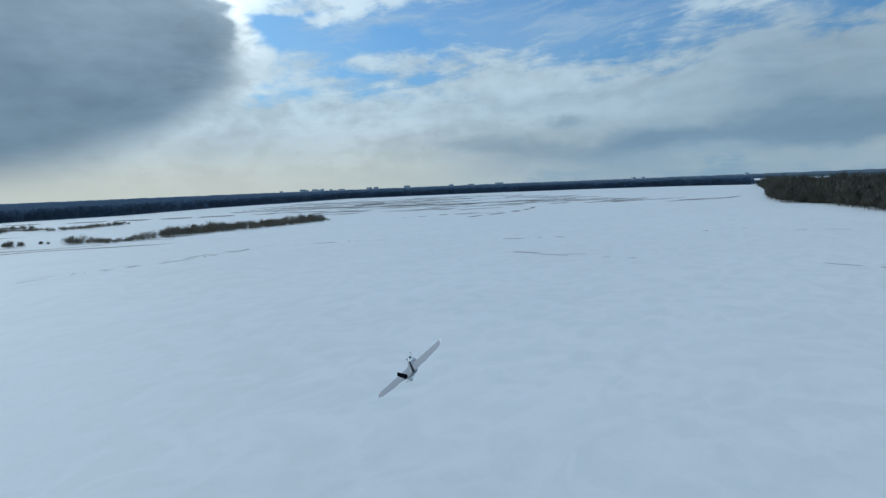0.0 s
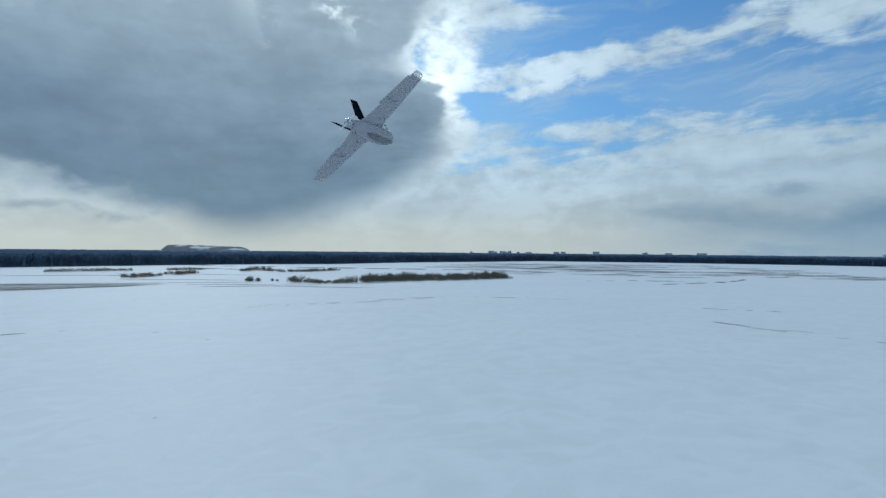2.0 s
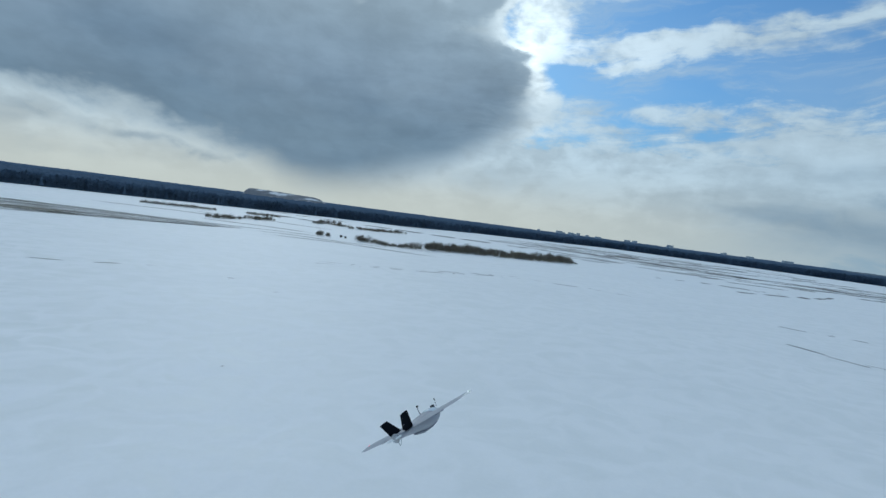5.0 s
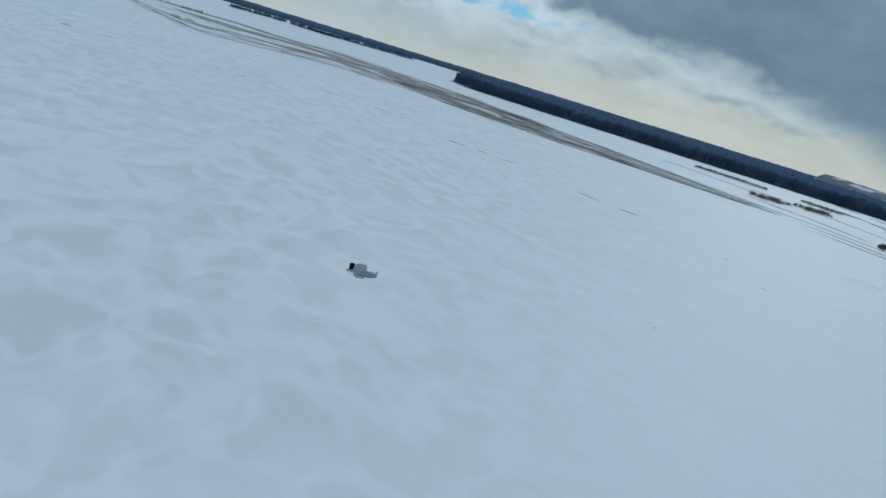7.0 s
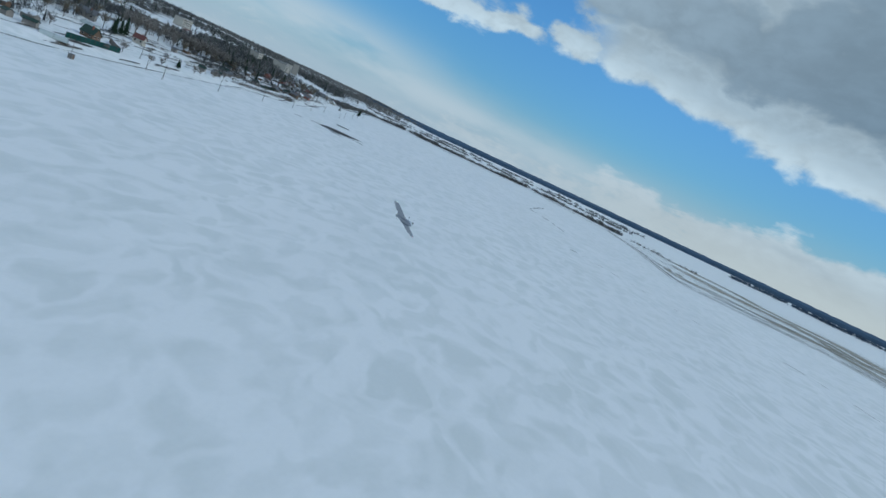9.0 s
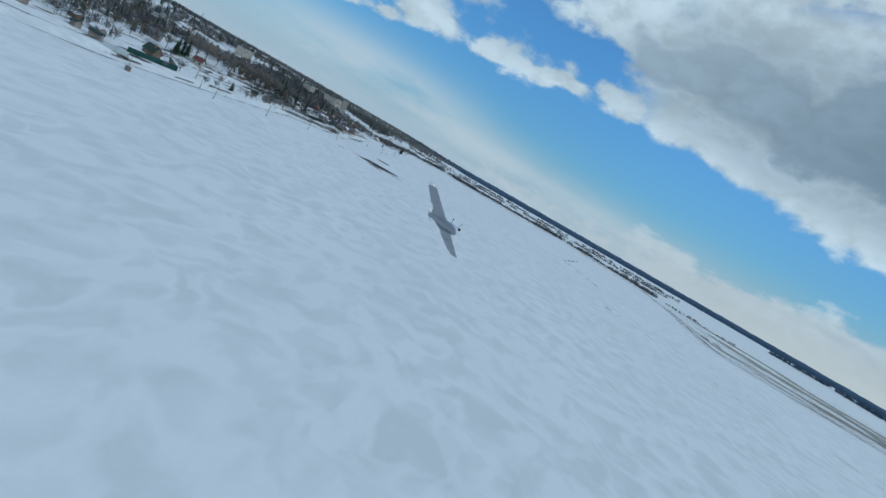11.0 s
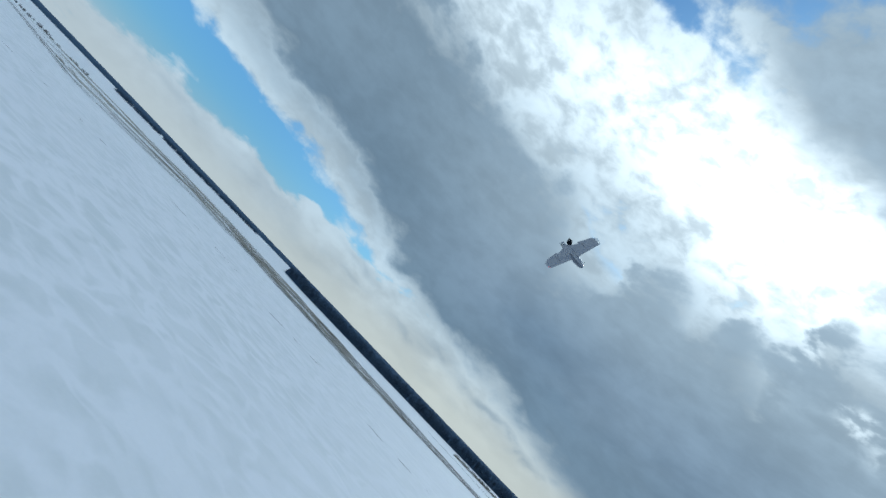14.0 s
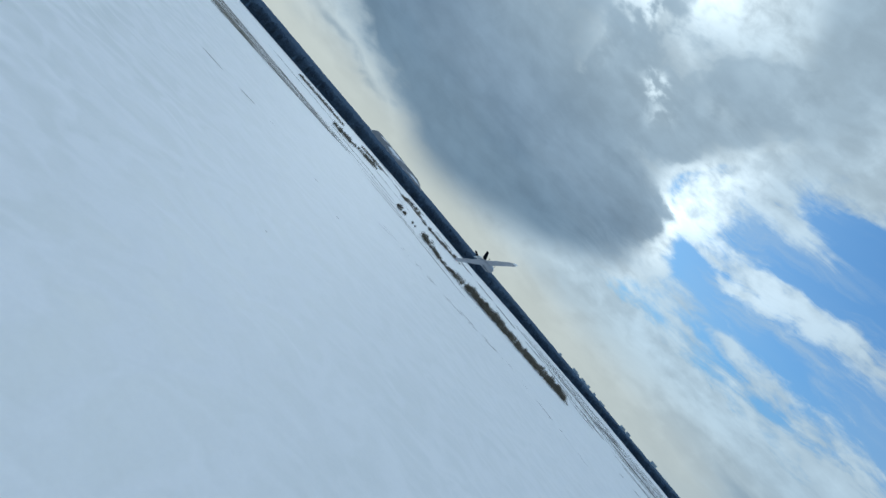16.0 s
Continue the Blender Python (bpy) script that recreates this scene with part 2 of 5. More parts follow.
    cover = n.blobs(waz, wel, [  # lit streaks beside the dark cloud
        (4, 4.5, 22, 5.0, 1.1), (30, 7, 18, 3.0, .7), (52, 8, 20, 4, .7), (10, 12.6, 12, 2.0, .5), (32, 12.0, 15, 2.4, .42), (45, 2.5, 40, 2.5, .6),
        (9, 18.6, 7, 1.6, .7), (20, 19.6, 9, 2.0, .65), (35, 21.0, 10, 2.2, .7), (1, 15.2, 2.0, 2.6, .8), (0, 21, 3.0, 3.5, .8), (7, 24.6, 5, 1.4, .55), (11, 29.5, 3, 2.4, .5)], cover)
    cover = n.blobs(waz, wel, [  # blue between the streaks
        (6, 15.6, 6, 1.2, -.95), (18, 16.4, 7, 1.1, -.5), (32, 16.0, 9, 1.5, -.85), (9, 21.8, 5, 1.1, -.7), (20, 23.2, 8, 1.6, -.9), (12, 27.4, 5, 1.4, -.7), (21, 28, 7, 3, -.6),
        (19, 9.4, 5, .7, -.35), (11, 12.0, 3, .5, -.4), (40, 10.2, 8, 1.0, -.35)], cover)
    thin = n.blobs(az, el, [(30, 16, 26, 10, 1.0), (6, 18, 9, 10, .6)])
    thin = n.math("MINIMUM", thin, 1.0)
    # fibres drawn out along the wind
    slope = n.math("MULTIPLY_ADD", az, -0.07, el)
    fibre = n.noise(n.combine(n.math("MULTIPLY", waz, 0.055), n.math("MULTIPLY_ADD", slope, 0.34, n.math("MULTIPLY", pv[1], 0.8)), 0.0), 1.0, 8, 0.66, 0.5)[0]
    ragged = n.math("ADD", n.math("MULTIPLY", n.math("SUBTRACT", fine[0], 0.5), n.math("MULTIPLY_ADD", thin, 0.4, 0.7)), n.math("MULTIPLY_ADD", puff[0], 1.1, -0.55))
    ragged = n.math("ADD", ragged, n.math("MULTIPLY", n.math("SUBTRACT", fibre, 0.5), n.math("MULTIPLY_ADD", thin, 2.7, 0.2)))
    ragged = n.math("ADD", ragged, n.math("MULTIPLY_ADD", small[0], 0.6, -0.30))
    density = n.math("ADD", cover, ragged)
    cov = n.math("MULTIPLY", n.ramp(density, 0.06, n.math("MULTIPLY_ADD", thin, 0.35, 0.50)), n.math("MULTIPLY_ADD", thin, -0.12, 1.0))

    # the great dark cloud: its lower edge, its upper edge below the sun, and its right edge
    low = n.curve(az, -180, 180, 60, [(-140, 14), (-127, 12.5), (-115, 13.5), (-103, 13.2), (-93, 11.8), (-85, 11.2), (-77, 10.4), (-70, 10.0), (-62, 8.4), (-54, 7.2), (-47, 6.1), (-36, 5.2),
                                   (-28, 3.2), (-22, 0.9), (-17, 1.6), (-13, 2.8), (-9, 4.4), (-4, 7.2), (10, 12)])
    high = n.curve(waz, -180, 180, 60, [(-120, 16), (-112, 20), (-106, 24), (-97, 25), (-90, 27), (-83, 30), (-74, 31), (-64, 29.5), (-57, 27.5), (-51, 28), (-46, 25), (-41, 21.8), (-38, 21.5), (-36, 27), (-32, 27),
                                    (-29, 25), (-25, 28), (-21, 26), (-18, 31), (-12, 30), (-8, 31.5), (-4, 38), (0, 50)])
    right = n.curve(el, 0, 60, 80, [(0, 47), (5, 53.5), (8.5, 58.0), (10.5, 60.8), (13.6, 61.8), (17.5, 58.8), (20.5, 55.2), (22.5, 56.8), (24.5, 59), (27, 60.5), (30, 63), (34, 66), (40, 76)])
    crown = n.curve(az, -180, 180, 60, [(-62, 58), (-50, 51), (-42, 46), (-36, 43.5), (-29, 41), (-22, 40), (-15, 39.5), (-9, 38.5), (-5, 35), (-1, 29), (6, 29), (12, 34), (24, 45)])
    rough = n.math("ADD", n.math("MULTIPLY_ADD", puff[0], 8.0, -4.0), n.math("MULTIPLY_ADD", small[0], 2.4, -1.2))
    inner = n.math("MINIMUM", n.math("SUBTRACT", el, low), n.math("MULTIPLY", n.math("SUBTRACT", n.math("SUBTRACT", right, 60.0), az), 0.6))
    upper = n.math("SUBTRACT", high, el)
    calm = n.blobs(az, el, [(-19, 2.5, 11, 6, .6), (-9, 5.0, 9, 5, .55), (-1, 9.0, 5, 4, .35)])       # soft trailing snowfall under the cloud
    body = n.math("ADD", n.math("MINIMUM", n.math("SUBTRACT", inner, n.ramp(waz, -50.0, -68.0, 0.0, 2.4)), n.math("MULTIPLY", upper, 0.42)), n.math("MULTIPLY", rough, n.math("SUBTRACT", 0.85, calm)))
    rim = n.math("ADD", inner, n.math("MULTIPLY", rough, 0.75))
    cov = n.math("MAXIMUM", cov, n.math("MULTIPLY", n.math("MULTIPLY", n.ramp(rim, -1.7, -0.4), n.ramp(waz, -114.0, -107.0)), n.ramp(upper, -5.0, -1.0)))
    main = n.math("MULTIPLY", n.ramp(body, n.math("MULTIPLY_ADD", calm, -1.8, -0.7), n.math("MULTIPLY_ADD", calm, 2.8, 1.8)), n.math("MULTIPLY", n.ramp(az, -112.0, -78.0, 0.72, 1.0), n.ramp(n.math("ADD", el, rough), 37.0, 29.0, 0.55, 1.0)))
    lights = n.blobs(waz, wel, [(-13, 25.2, 2.4, 1.3, .8), (-9.2, 23.6, 1.8, 1.4, .75), (-19.6, 23.2, 2.4, 1.0, .3), (-28, 23.9, 2.0, .8, .35), (-8, 18.8, 1.5, .8, .3), (-6, 27.5, 3, 1.0, .35), (2, 31.5, 3, .8, .4)])
    main = n.math("MULTIPLY", main, n.math("SUBTRACT", 1.0, n.math("MULTIPLY", lights, n.ramp(small[0], 0.36, 0.56, 0.3, 1.0))))
    over = n.math("MULTIPLY", n.ramp(n.math("MULTIPLY_ADD", rough, 1.5, n.math("SUBTRACT", el, crown)), -4.0, 6.0), n.ramp(n.math("ADD", az, rough), 10.0, 3.0, 0.0, 0.78))
    spots = n.blobs(waz, wel, [(50, 3.7, 13, 1.5, .62), (62, 4.6, 10, 1.6, .55), (34, 2.6, 14, 2.4, .46), (33, 6.0, 3, .6, .45), (56, 9, 16, 6, .55), (25, 4, 8, 1.4, .3), (30, 8.5, 10, 1.2, .25),
                               (-2, 4.5, 9, 2.5, .3), (100, 30, 50, 20, .5), (-160, 40, 40, 20, .5)])
    spots = n.ramp(n.math("ADD", spots, n.math("MULTIPLY", rough, 0.08)), 0.05, 0.95)
    wisps = n.blobs(waz, wel, [(-46, 4.7, 3.6, .75, .9), (-39, 3.8, 4.2, .6, .9), (-33, 3.3, 4, .55, .9), (-24, 4.0, 3, .5, .7), (-51, 3.3, 3, .5, .7), (-59, 5.6, 2.4, .45, .6),
                               (-72, 3.0, 6, .7, .4), (-84, 3.2, 5, .6, .4), (-65, 2.2, 5, .6, .4), (-44, 1.8, 8, .5, .35), (-60, 3.8, 3, .5, .5)])
    wisps = n.math("MULTIPLY", wisps, n.ramp(small[0], 0.32, 0.60, 0.10, 0.55))
    fringe = n.math("MULTIPLY", n.math("MULTIPLY", n.ramp(rim, -0.8, 2.2), n.ramp(waz, -50.0, -66.0, 0.0, 0.42)), n.ramp(upper, -2.0, 1.5))
    main = n.math("MAXIMUM", main, fringe)
    dark = n.math("MAXIMUM", n.math("MAXIMUM", main, over), n.math("MAXIMUM", spots, wisps))
    white = n.mix(n.ramp(el, 0.5, 8.0), n.mix(n.ramp(az, -42.0, -78.0), (0.61, 0.59, 0.525), (0.50, 0.525, 0.535)), (0.57, 0.625, 0.655))
    deep = n.mix(n.ramp(soft[0], 0.35, 0.65), (0.188, 0.245, 0.312), (0.248, 0.306, 0.372))
    deep = n.mix(n.ramp(n.noise(deck, 0.9, 3, 0.5, 0.6)[0], 0.35, 0.68, 0.0, 0.32), deep, (0.31, 0.368, 0.425))
    deep = n.mix(n.ramp(az, -42.0, -64.0, 0.0, 0.6), deep, (0.160, 0.215, 0.265))
    deep = n.mix(n.ramp(el, 14.0, 6.0, 0.0, 0.6), deep, (0.165, 0.222, 0.275))
    deep = n.mix(n.math("MULTIPLY", n.ramp(el, 12.0, 24.0, 0.0, 0.75), n.ramp(az, -75.0, -40.0, 0.25, 1.0)), deep, (0.40, 0.455, 0.495))
    cloud = n.mix(dark, white, deep)
    shade = n.ramp(n.math("MULTIPLY_ADD", puff[0], 0.6, n.math("MULTIPLY", small[0], 0.4)), 0.35, 0.65, 0.78, 1.14)
    shade = n.math("MULTIPLY_ADD", n.math("SUBTRACT", shade, 1.0), n.math("MULTIPLY", n.math("MULTIPLY_ADD", dark, -0.6, 1.0), n.ramp(el, 0.0, 9.0, 0.35, 1.0)), 1.0)
    shade = n.math("ADD", shade, n.math("MULTIPLY", n.math("SUBTRACT", fibre, 0.5), n.math("MULTIPLY_ADD", thin, 0.9, 0.2)))
    cloud = n.mix(1.0, cloud, n.combine(shade, shade, shade))
    cloud.node.blend_type = "MULTIPLY"

    # brightening of thin cloud round the hidden sun
    glow = n.blobs(waz, wel, [(-25, 36, 11, 7, 1.2), (-40, 39, 12, 7, .8), (-58, 37, 12, 7, .4), (-75, 34, 10, 5, .2), (0, 19, 3.5, 7, .62), (-12, 25, 3, 2, .3), (8, 19, 9, 4, .28)])
    glow = n.math("MULTIPLY", n.math("MULTIPLY", glow, n.ramp(dark, 0.8, 0.15)), n.ramp(n.math("ADD", n.math("MULTIPLY", puff[0], 0.5), n.math("MULTIPLY", small[0], 0.5)), 0.36, 0.56, 0.45, 1.25))
    cloud = n.mix(n.math("MINIMUM", glow, 1.0), cloud, (1.5, 1.5, 1.45))

    out = n.mix(cov, blue, cloud)
    veil = n.math("ADD", n.math("MULTIPLY", thin, n.math("ADD", n.ramp(soft[0], 0.3, 0.7, 0.08, 0.30), n.ramp(fibre, 0.45, 0.68, 0.0, 0.45))), n.math("MULTIPLY", n.blobs(az, el, [(-137, 4.5, 14, 2.4, .75), (-118, 2.4, 20, 1.6, .7)]), n.ramp(soft[0], 0.25, 0.6)))
    out = n.mix(veil, out, n.mix(n.ramp(az, -60.0, -90.0), (0.50, 0.555, 0.59), (0.57, 0.60, 0.62)))
    # pale haze that lies along the horizon
    haze = n.ramp(el, 4.0, -1.0, 0.0, 0.7)
    cool = n.blobs(az, el, [(-120, 0, 36, 30, 1.0), (60, 0, 36, 30, 1.0), (180, 0, 60, 40, 1.0), (-180, 0, 40, 40, 1.0)])
    out = n.mix(haze, out, n.mix(n.math("MINIMUM", cool, 1.0), (0.62, 0.595, 0.51), n.mix(n.ramp(az, -60.0, -90.0), (0.32, 0.385, 0.43), (0.50, 0.54, 0.565))))
    out = n.mix(n.math("MULTIPLY", n.blobs(az, el, [(46, 2.0, 24, 6.5, .62)]), n.ramp(soft[0], 0.2, 0.7, 0.7, 1.1)), out, (0.235, 0.330, 0.425))
    n.feed(back.inputs[0], out)
    back.inputs[1].default_value = 1.0


build_world()
_e, _a = radians(SUN_EL), radians(SUN_AZ)
SUN_DIR = Vector((math.sin(_a) * math.cos(_e), math.cos(_a) * math.cos(_e), math.sin(_e)))
sun = new("sun", bpy.data.lights.new("sun", "SUN"))
sun.data.energy, sun.data.angle, sun.data.color = 1.12, radians(12), (1.0, 0.96, 0.9)
sun.matrix_world = SUN_DIR.to_track_quat("Z", "Y").to_matrix().to_4x4()


# ---- materials ----
def material(name, colour, rough=0.7, metal=0.0, spread=0.15, scale=1.0, fine=8.0, bump=0.2, coords="Object", per_object=0.0, per_island=0.0):
    """A procedural surface: base colour varied at two scales, with a little relief."""
    m = bpy.data.materials.new(name)
    m.use_nodes = True
    n = Net(m.node_tree)
    b = m.node_tree.nodes["Principled BSDF"]
    vec = n.put("ShaderNodeTexCoord").outputs[coords]
    big = n.noise(vec, scale, 4)[0]
    small = n.noise(vec, scale * fine, 5, 0.65)[0]
    k = n.math("ADD", n.math("MULTIPLY_ADD", big, 2 * spread, 1 - spread), n.math("MULTIPLY_ADD", small, 1.4 * spread, -0.7 * spread))
    if per_object:
        k = n.math("MULTIPLY", k, n.math("MULTIPLY_ADD", n.put("ShaderNodeObjectInfo").outputs["Random"], 2 * per_object, 1 - per_object))
    if per_island:
        k = n.math("MULTIPLY", k, n.math("MULTIPLY_ADD", n.put("ShaderNodeNewGeometry").outputs["Random Per Island"], 2 * per_island, 1 - per_island))
    col = n.mix(1.0, colour, n.combine(k, k, k))
    col.node.blend_type = "MULTIPLY"
    n.feed(b.inputs["Base Color"], col)
    n.feed(b.inputs["Roughness"], n.ramp(small, 0.2, 0.8, max(rough - 0.1, 0.02), min(rough + 0.1, 1.0)))
    b.inputs["Metallic"].default_value = metal
    if rough >= 0.89:
        b.inputs["Specular IOR Level"].default_value = 0.0
    if bump:
        bp = n.put("ShaderNodeBump")
        bp.inputs["Strength"].default_value = bump
        bp.inputs["Distance"].default_value = 0.02
        n.feed(bp.inputs["Height"], small)
        n.feed(b.inputs["Normal"], bp.outputs[0])
    return m


def snow_material():
    m = bpy.data.materials.new("wind_packed_snow")
    m.use_nodes = True
    n = Net(m.node_tree)
    b = m.node_tree.nodes["Principled BSDF"]
    p = n.put("ShaderNodeNewGeometry").outputs["Position"]
    px, py, pz = n.split(p)
    # drifts run across the wind, so patches are drawn out along one way
    ca, sa = math.cos(radians(25)), math.sin(radians(25))
    u = n.math("ADD", n.math("MULTIPLY", px, ca), n.math("MULTIPLY", py, sa))
    v = n.math("SUBTRACT", n.math("MULTIPLY", py, ca), n.math("MULTIPLY", px, sa))
    q = n.combine(n.math("MULTIPLY", u, 0.78), v, 0.0)
    bend = n.noise(q, 0.05, 3)[1]
    vm = n.put("ShaderNodeVectorMath", operation="MULTIPLY_ADD")
    n.feed(vm.inputs[0], bend), n.feed(vm.inputs[1], (14.0, 14.0, 0.0)), n.feed(vm.inputs[2], q)
    patch = n.noise(vm.outputs[0], 0.15, 3.5, 0.5, 0.3)[0]
    # low drifts stand as a pale net between greyer wind-scoured cells
    net = n.noise(vm.outputs[0], 0.105, 2.0, 0.45, 0.4)[0]
    drift = n.ramp(n.math("ABSOLUTE", n.math("SUBTRACT", net, 0.52)), 0.13, 0.02)
    wide = n.noise(q, 0.028, 3, 0.5)[0]
    grain = n.noise(p, 1.3, 4, 0.6)[0]
    far = n.noise(n.combine(n.math("MULTIPLY", u, 0.3), v, 0.0), 0.02, 5, 0.6)[0]
    ice = n.ramp(n.math("ADD", patch, n.math("MULTIPLY_ADD", wide, 0.45, -0.225)), 0.36, 0.60)
    ice = n.math("MULTIPLY_ADD", drift, 0.62, n.math("MULTIPLY", ice, 0.50))
    # firmer crust with bolder patches lies on the south-western part of the field
    bold = n.ramp(n.math("ADD", n.math("ADD", py, px), n.math("MULTIPLY", n.math("SUBTRACT", wide, 0.5), 120.0)), 70.0, -70.0, 0.42, 1.05)
    ice = n.math("MULTIPLY_ADD", n.math("SUBTRACT", ice, 0.6), bold, 0.6)
    col = n.mix(ice, (0.746, 0.764, 0.744), (0.880, 0.882, 0.874))
    col = n.mix(n.ramp(far, 0.35, 0.75, 0.0, 0.3), col, (0.75, 0.76, 0.755))
    g = n.ramp(grain, 0.2, 0.8, 0.985, 1.015)
    col = n.mix(1.0, col, n.combine(g, g, g))
    col.node.blend_type = "MULTIPLY"
    n.feed(b.inputs["Base Color"], col)
    n.feed(b.inputs["Roughness"], n.math("MULTIPLY_ADD", ice, 0.25, 0.5))
    b.inputs["Specular IOR Level"].default_value = 0.25
    bp = n.put("ShaderNodeBump")
    bp.inputs["Strength"].default_value, bp.inputs["Distance"].default_value = 0.22, 0.35
    n.feed(bp.inputs["Height"], n.math("ADD", n.math("MULTIPLY", patch, bold), n.math("MULTIPLY", grain, 0.03)))
    n.feed(b.inputs["Normal"], bp.outputs[0])
    return m


def streak_material(name, colour, amount, along=0.02, across=0.5):
    """Dirt or old grass that shows through snow in broken streaks; the edge attribute fades it out."""
    m = bpy.data.materials.new(name)
    m.use_nodes = True
    n = Net(m.node_tree)
    b = m.node_tree.nodes["Principled BSDF"]
    a = n.put("ShaderNodeAttribute", attribute_name="strip")
    s, w, edge = n.split(a.outputs["Vector"])
    q = n.combine(n.math("MULTIPLY", s, along), n.math("MULTIPLY", w, across), 0.0)
    st = n.noise(q, 1.0, 5, 0.6, 0.4)[0]
    blot = n.noise(n.put("ShaderNodeNewGeometry").outputs["Position"], 0.03, 4)[0]
    k = n.math("ADD", n.math("ADD", st, n.math("MULTIPLY_ADD", blot, 0.6, -0.3)), n.math("MULTIPLY_ADD", edge, 0.5, -0.5 + amount))
    show = n.ramp(k, 0.45, 0.75)
    tone = n.noise(n.put("ShaderNodeNewGeometry").outputs["Position"], 0.2, 5)[0]
    n.feed(b.inputs["Base Color"], n.mix(n.ramp(tone, 0.3, 0.7), colour, tuple(c * 1.7 for c in colour)))
    b.inputs["Roughness"].default_value = 0.85
    clear = n.put("ShaderNodeBsdfTransparent")
    mixer = n.put("ShaderNodeMixShader")
    n.feed(mixer.inputs[0], show)
    n.feed(mixer.inputs[1], clear.outputs[0]), n.feed(mixer.inputs[2], b.outputs[0])
    n.feed(m.node_tree.nodes["Material Output"].inputs[0], mixer.outputs[0])
    return m


SNOW = snow_material()
MUD = streak_material("muddy_flooded_ice", (0.255, 0.235, 0.185), 0.17, 0.006, 0.11)
STREAK = streak_material("dark_melt_streaks", (0.080, 0.073, 0.058), 0.40, 0.02, 0.45)
TRACK = streak_material("broken_thaw_lines", (0.075, 0.066, 0.055), 0.34, 0.055, 0.2)
SHORE = streak_material("thawed_shore_grass", (0.050, 0.044, 0.038), 0.24, 0.12, 0.6)
POOL = streak_material("dark_standing_water", (0.026, 0.023, 0.022), 0.5, 0.06, 0.25)
GRASS = streak_material("thawed_bank_grass", (0.085, 0.072, 0.055), 0.10, 0.12, 0.7)
# both forest base colours have the blue of distance haze mixed in
FOREST = material("haze_tinted_dark_forest", (0.078, 0.112, 0.162), 0.9, 0, 0.35, 0.02, 20, 0, "Object", 0, 0.18)
FAR_FOREST = material("haze_blued_far_forest", (0.080, 0.120, 0.178), 0.95, 0, 0.2, 0.01, 12, 0, "Object", 0, 0.15)
# paled to grey-blue: the haze over these woods is in the colour
HAZY_WOODS = material("haze_tinted_far_woods", (0.13, 0.165, 0.20), 0.95, 0, 0.35, 0.006, 12, 0, "Object", 0, 0.2)
HILL_WOODS = material("bare_hillside_woods", (0.098, 0.102, 0.104), 0.9, 0, 0.3, 0.03, 10, 0, "Object", 0, 0.35)
SHORE_TWIG = material("dark_shore_willows", (0.150, 0.146, 0.140), 0.9, 0, 0.3, 0.05, 10, 0, "Object", 0, 0.35)
TWIG = material("bare_brown_twigs", (0.185, 0.164, 0.128), 0.9, 0, 0.3, 0.05, 10, 0, "Object", 0, 0.35)
GREY_WOODS = material("bare_grey_woods", (0.175, 0.172, 0.166), 0.9, 0, 0.3, 0.03, 10, 0, "Object", 0, 0.35)
WOODS = material("bare_brown_woods", (0.118, 0.110, 0.088), 0.9, 0, 0.3, 0.03, 10, 0, "Object", 0, 0.35)
GREY_TWIG = material("pale_grey_twigs", (0.26, 0.24, 0.22), 0.9, 0, 0.25, 0.05, 10, 0, "Object", 0, 0.3)
BARK = material("grey_brown_bark", (0.12, 0.10, 0.08), 0.9, 0, 0.3, 2, 8, 0.4)
NEEDLE = material("dark_fir_needles", (0.028, 0.045, 0.030), 0.9, 0, 0.3, 0.5, 8, 0.2, "Object", 0.2)
HILL = material("snowy_spoil_heap", (0.21, 0.215, 0.225), 0.9, 0, 0.45, 0.008, 9, 0.3)
_n = Net(HILL.node_tree)
_b = HILL.node_tree.nodes["Principled BSDF"]
_snow = _n.noise(_n.combine(*[_n.math("MULTIPLY", c, k) for c, k in zip(_n.split(_n.put("ShaderNodeNewGeometry").outputs["Position"]), (.012, .012, .10))]), 1.0, 5, 0.6)[0]
_n.feed(_b.inputs["Base Color"], _n.mix(_n.ramp(_snow, 0.52, 0.62), _b.inputs["Base Color"].links[0].from_socket, (0.80, 0.81, 0.82)))


# ---- mesh helpers ----
def mesh_ob(name, verts, faces, mat, parent=None, smooth=False):
    me = bpy.data.meshes.new(name)
    me.from_pydata([tuple(v) for v in verts], [], faces)
    me.materials.append(mat)
    if smooth:
        me.polygons.foreach_set("use_smooth", [True] * len(me.polygons))
    me.update()
    ob = new(name, me)
    if parent:
        ob.parent = parent
    return ob


def part(name, bm, mat, parent, label="", smooth=False):
    """Links a bmesh as one mesh object under a thing or under a part."""
    me = bpy.data.meshes.new(name)
    bm.to_mesh(me)
    bm.free()
    me.materials.append(mat)
    if smooth:
        me.polygons.foreach_set("use_smooth", [True] * len(me.polygons))
    ob = new(name, me)
    ob.parent = parent
    return tagged(ob, label)


def thing(name, m, label, category, group=""):
    ob = new(name)
    ob.empty_display_size = 0.3
    ob.matrix_world = m
    return tagged(ob, label, category, group)


def smoothstep(a, b, x):
    t = min(max((x - a) / (b - a), 0.0), 1.0)
    return t * t * (3 - 2 * t)


def lerp_line(points, x):
    for (x0, y0), (x1, y1) in zip(points, points[1:]):
        if x0 <= x <= x1:
            return y0 + (y1 - y0) * (x - x0) / (x1 - x0)
    return points[0][1] if x < points[0][0] else points[-1][1]


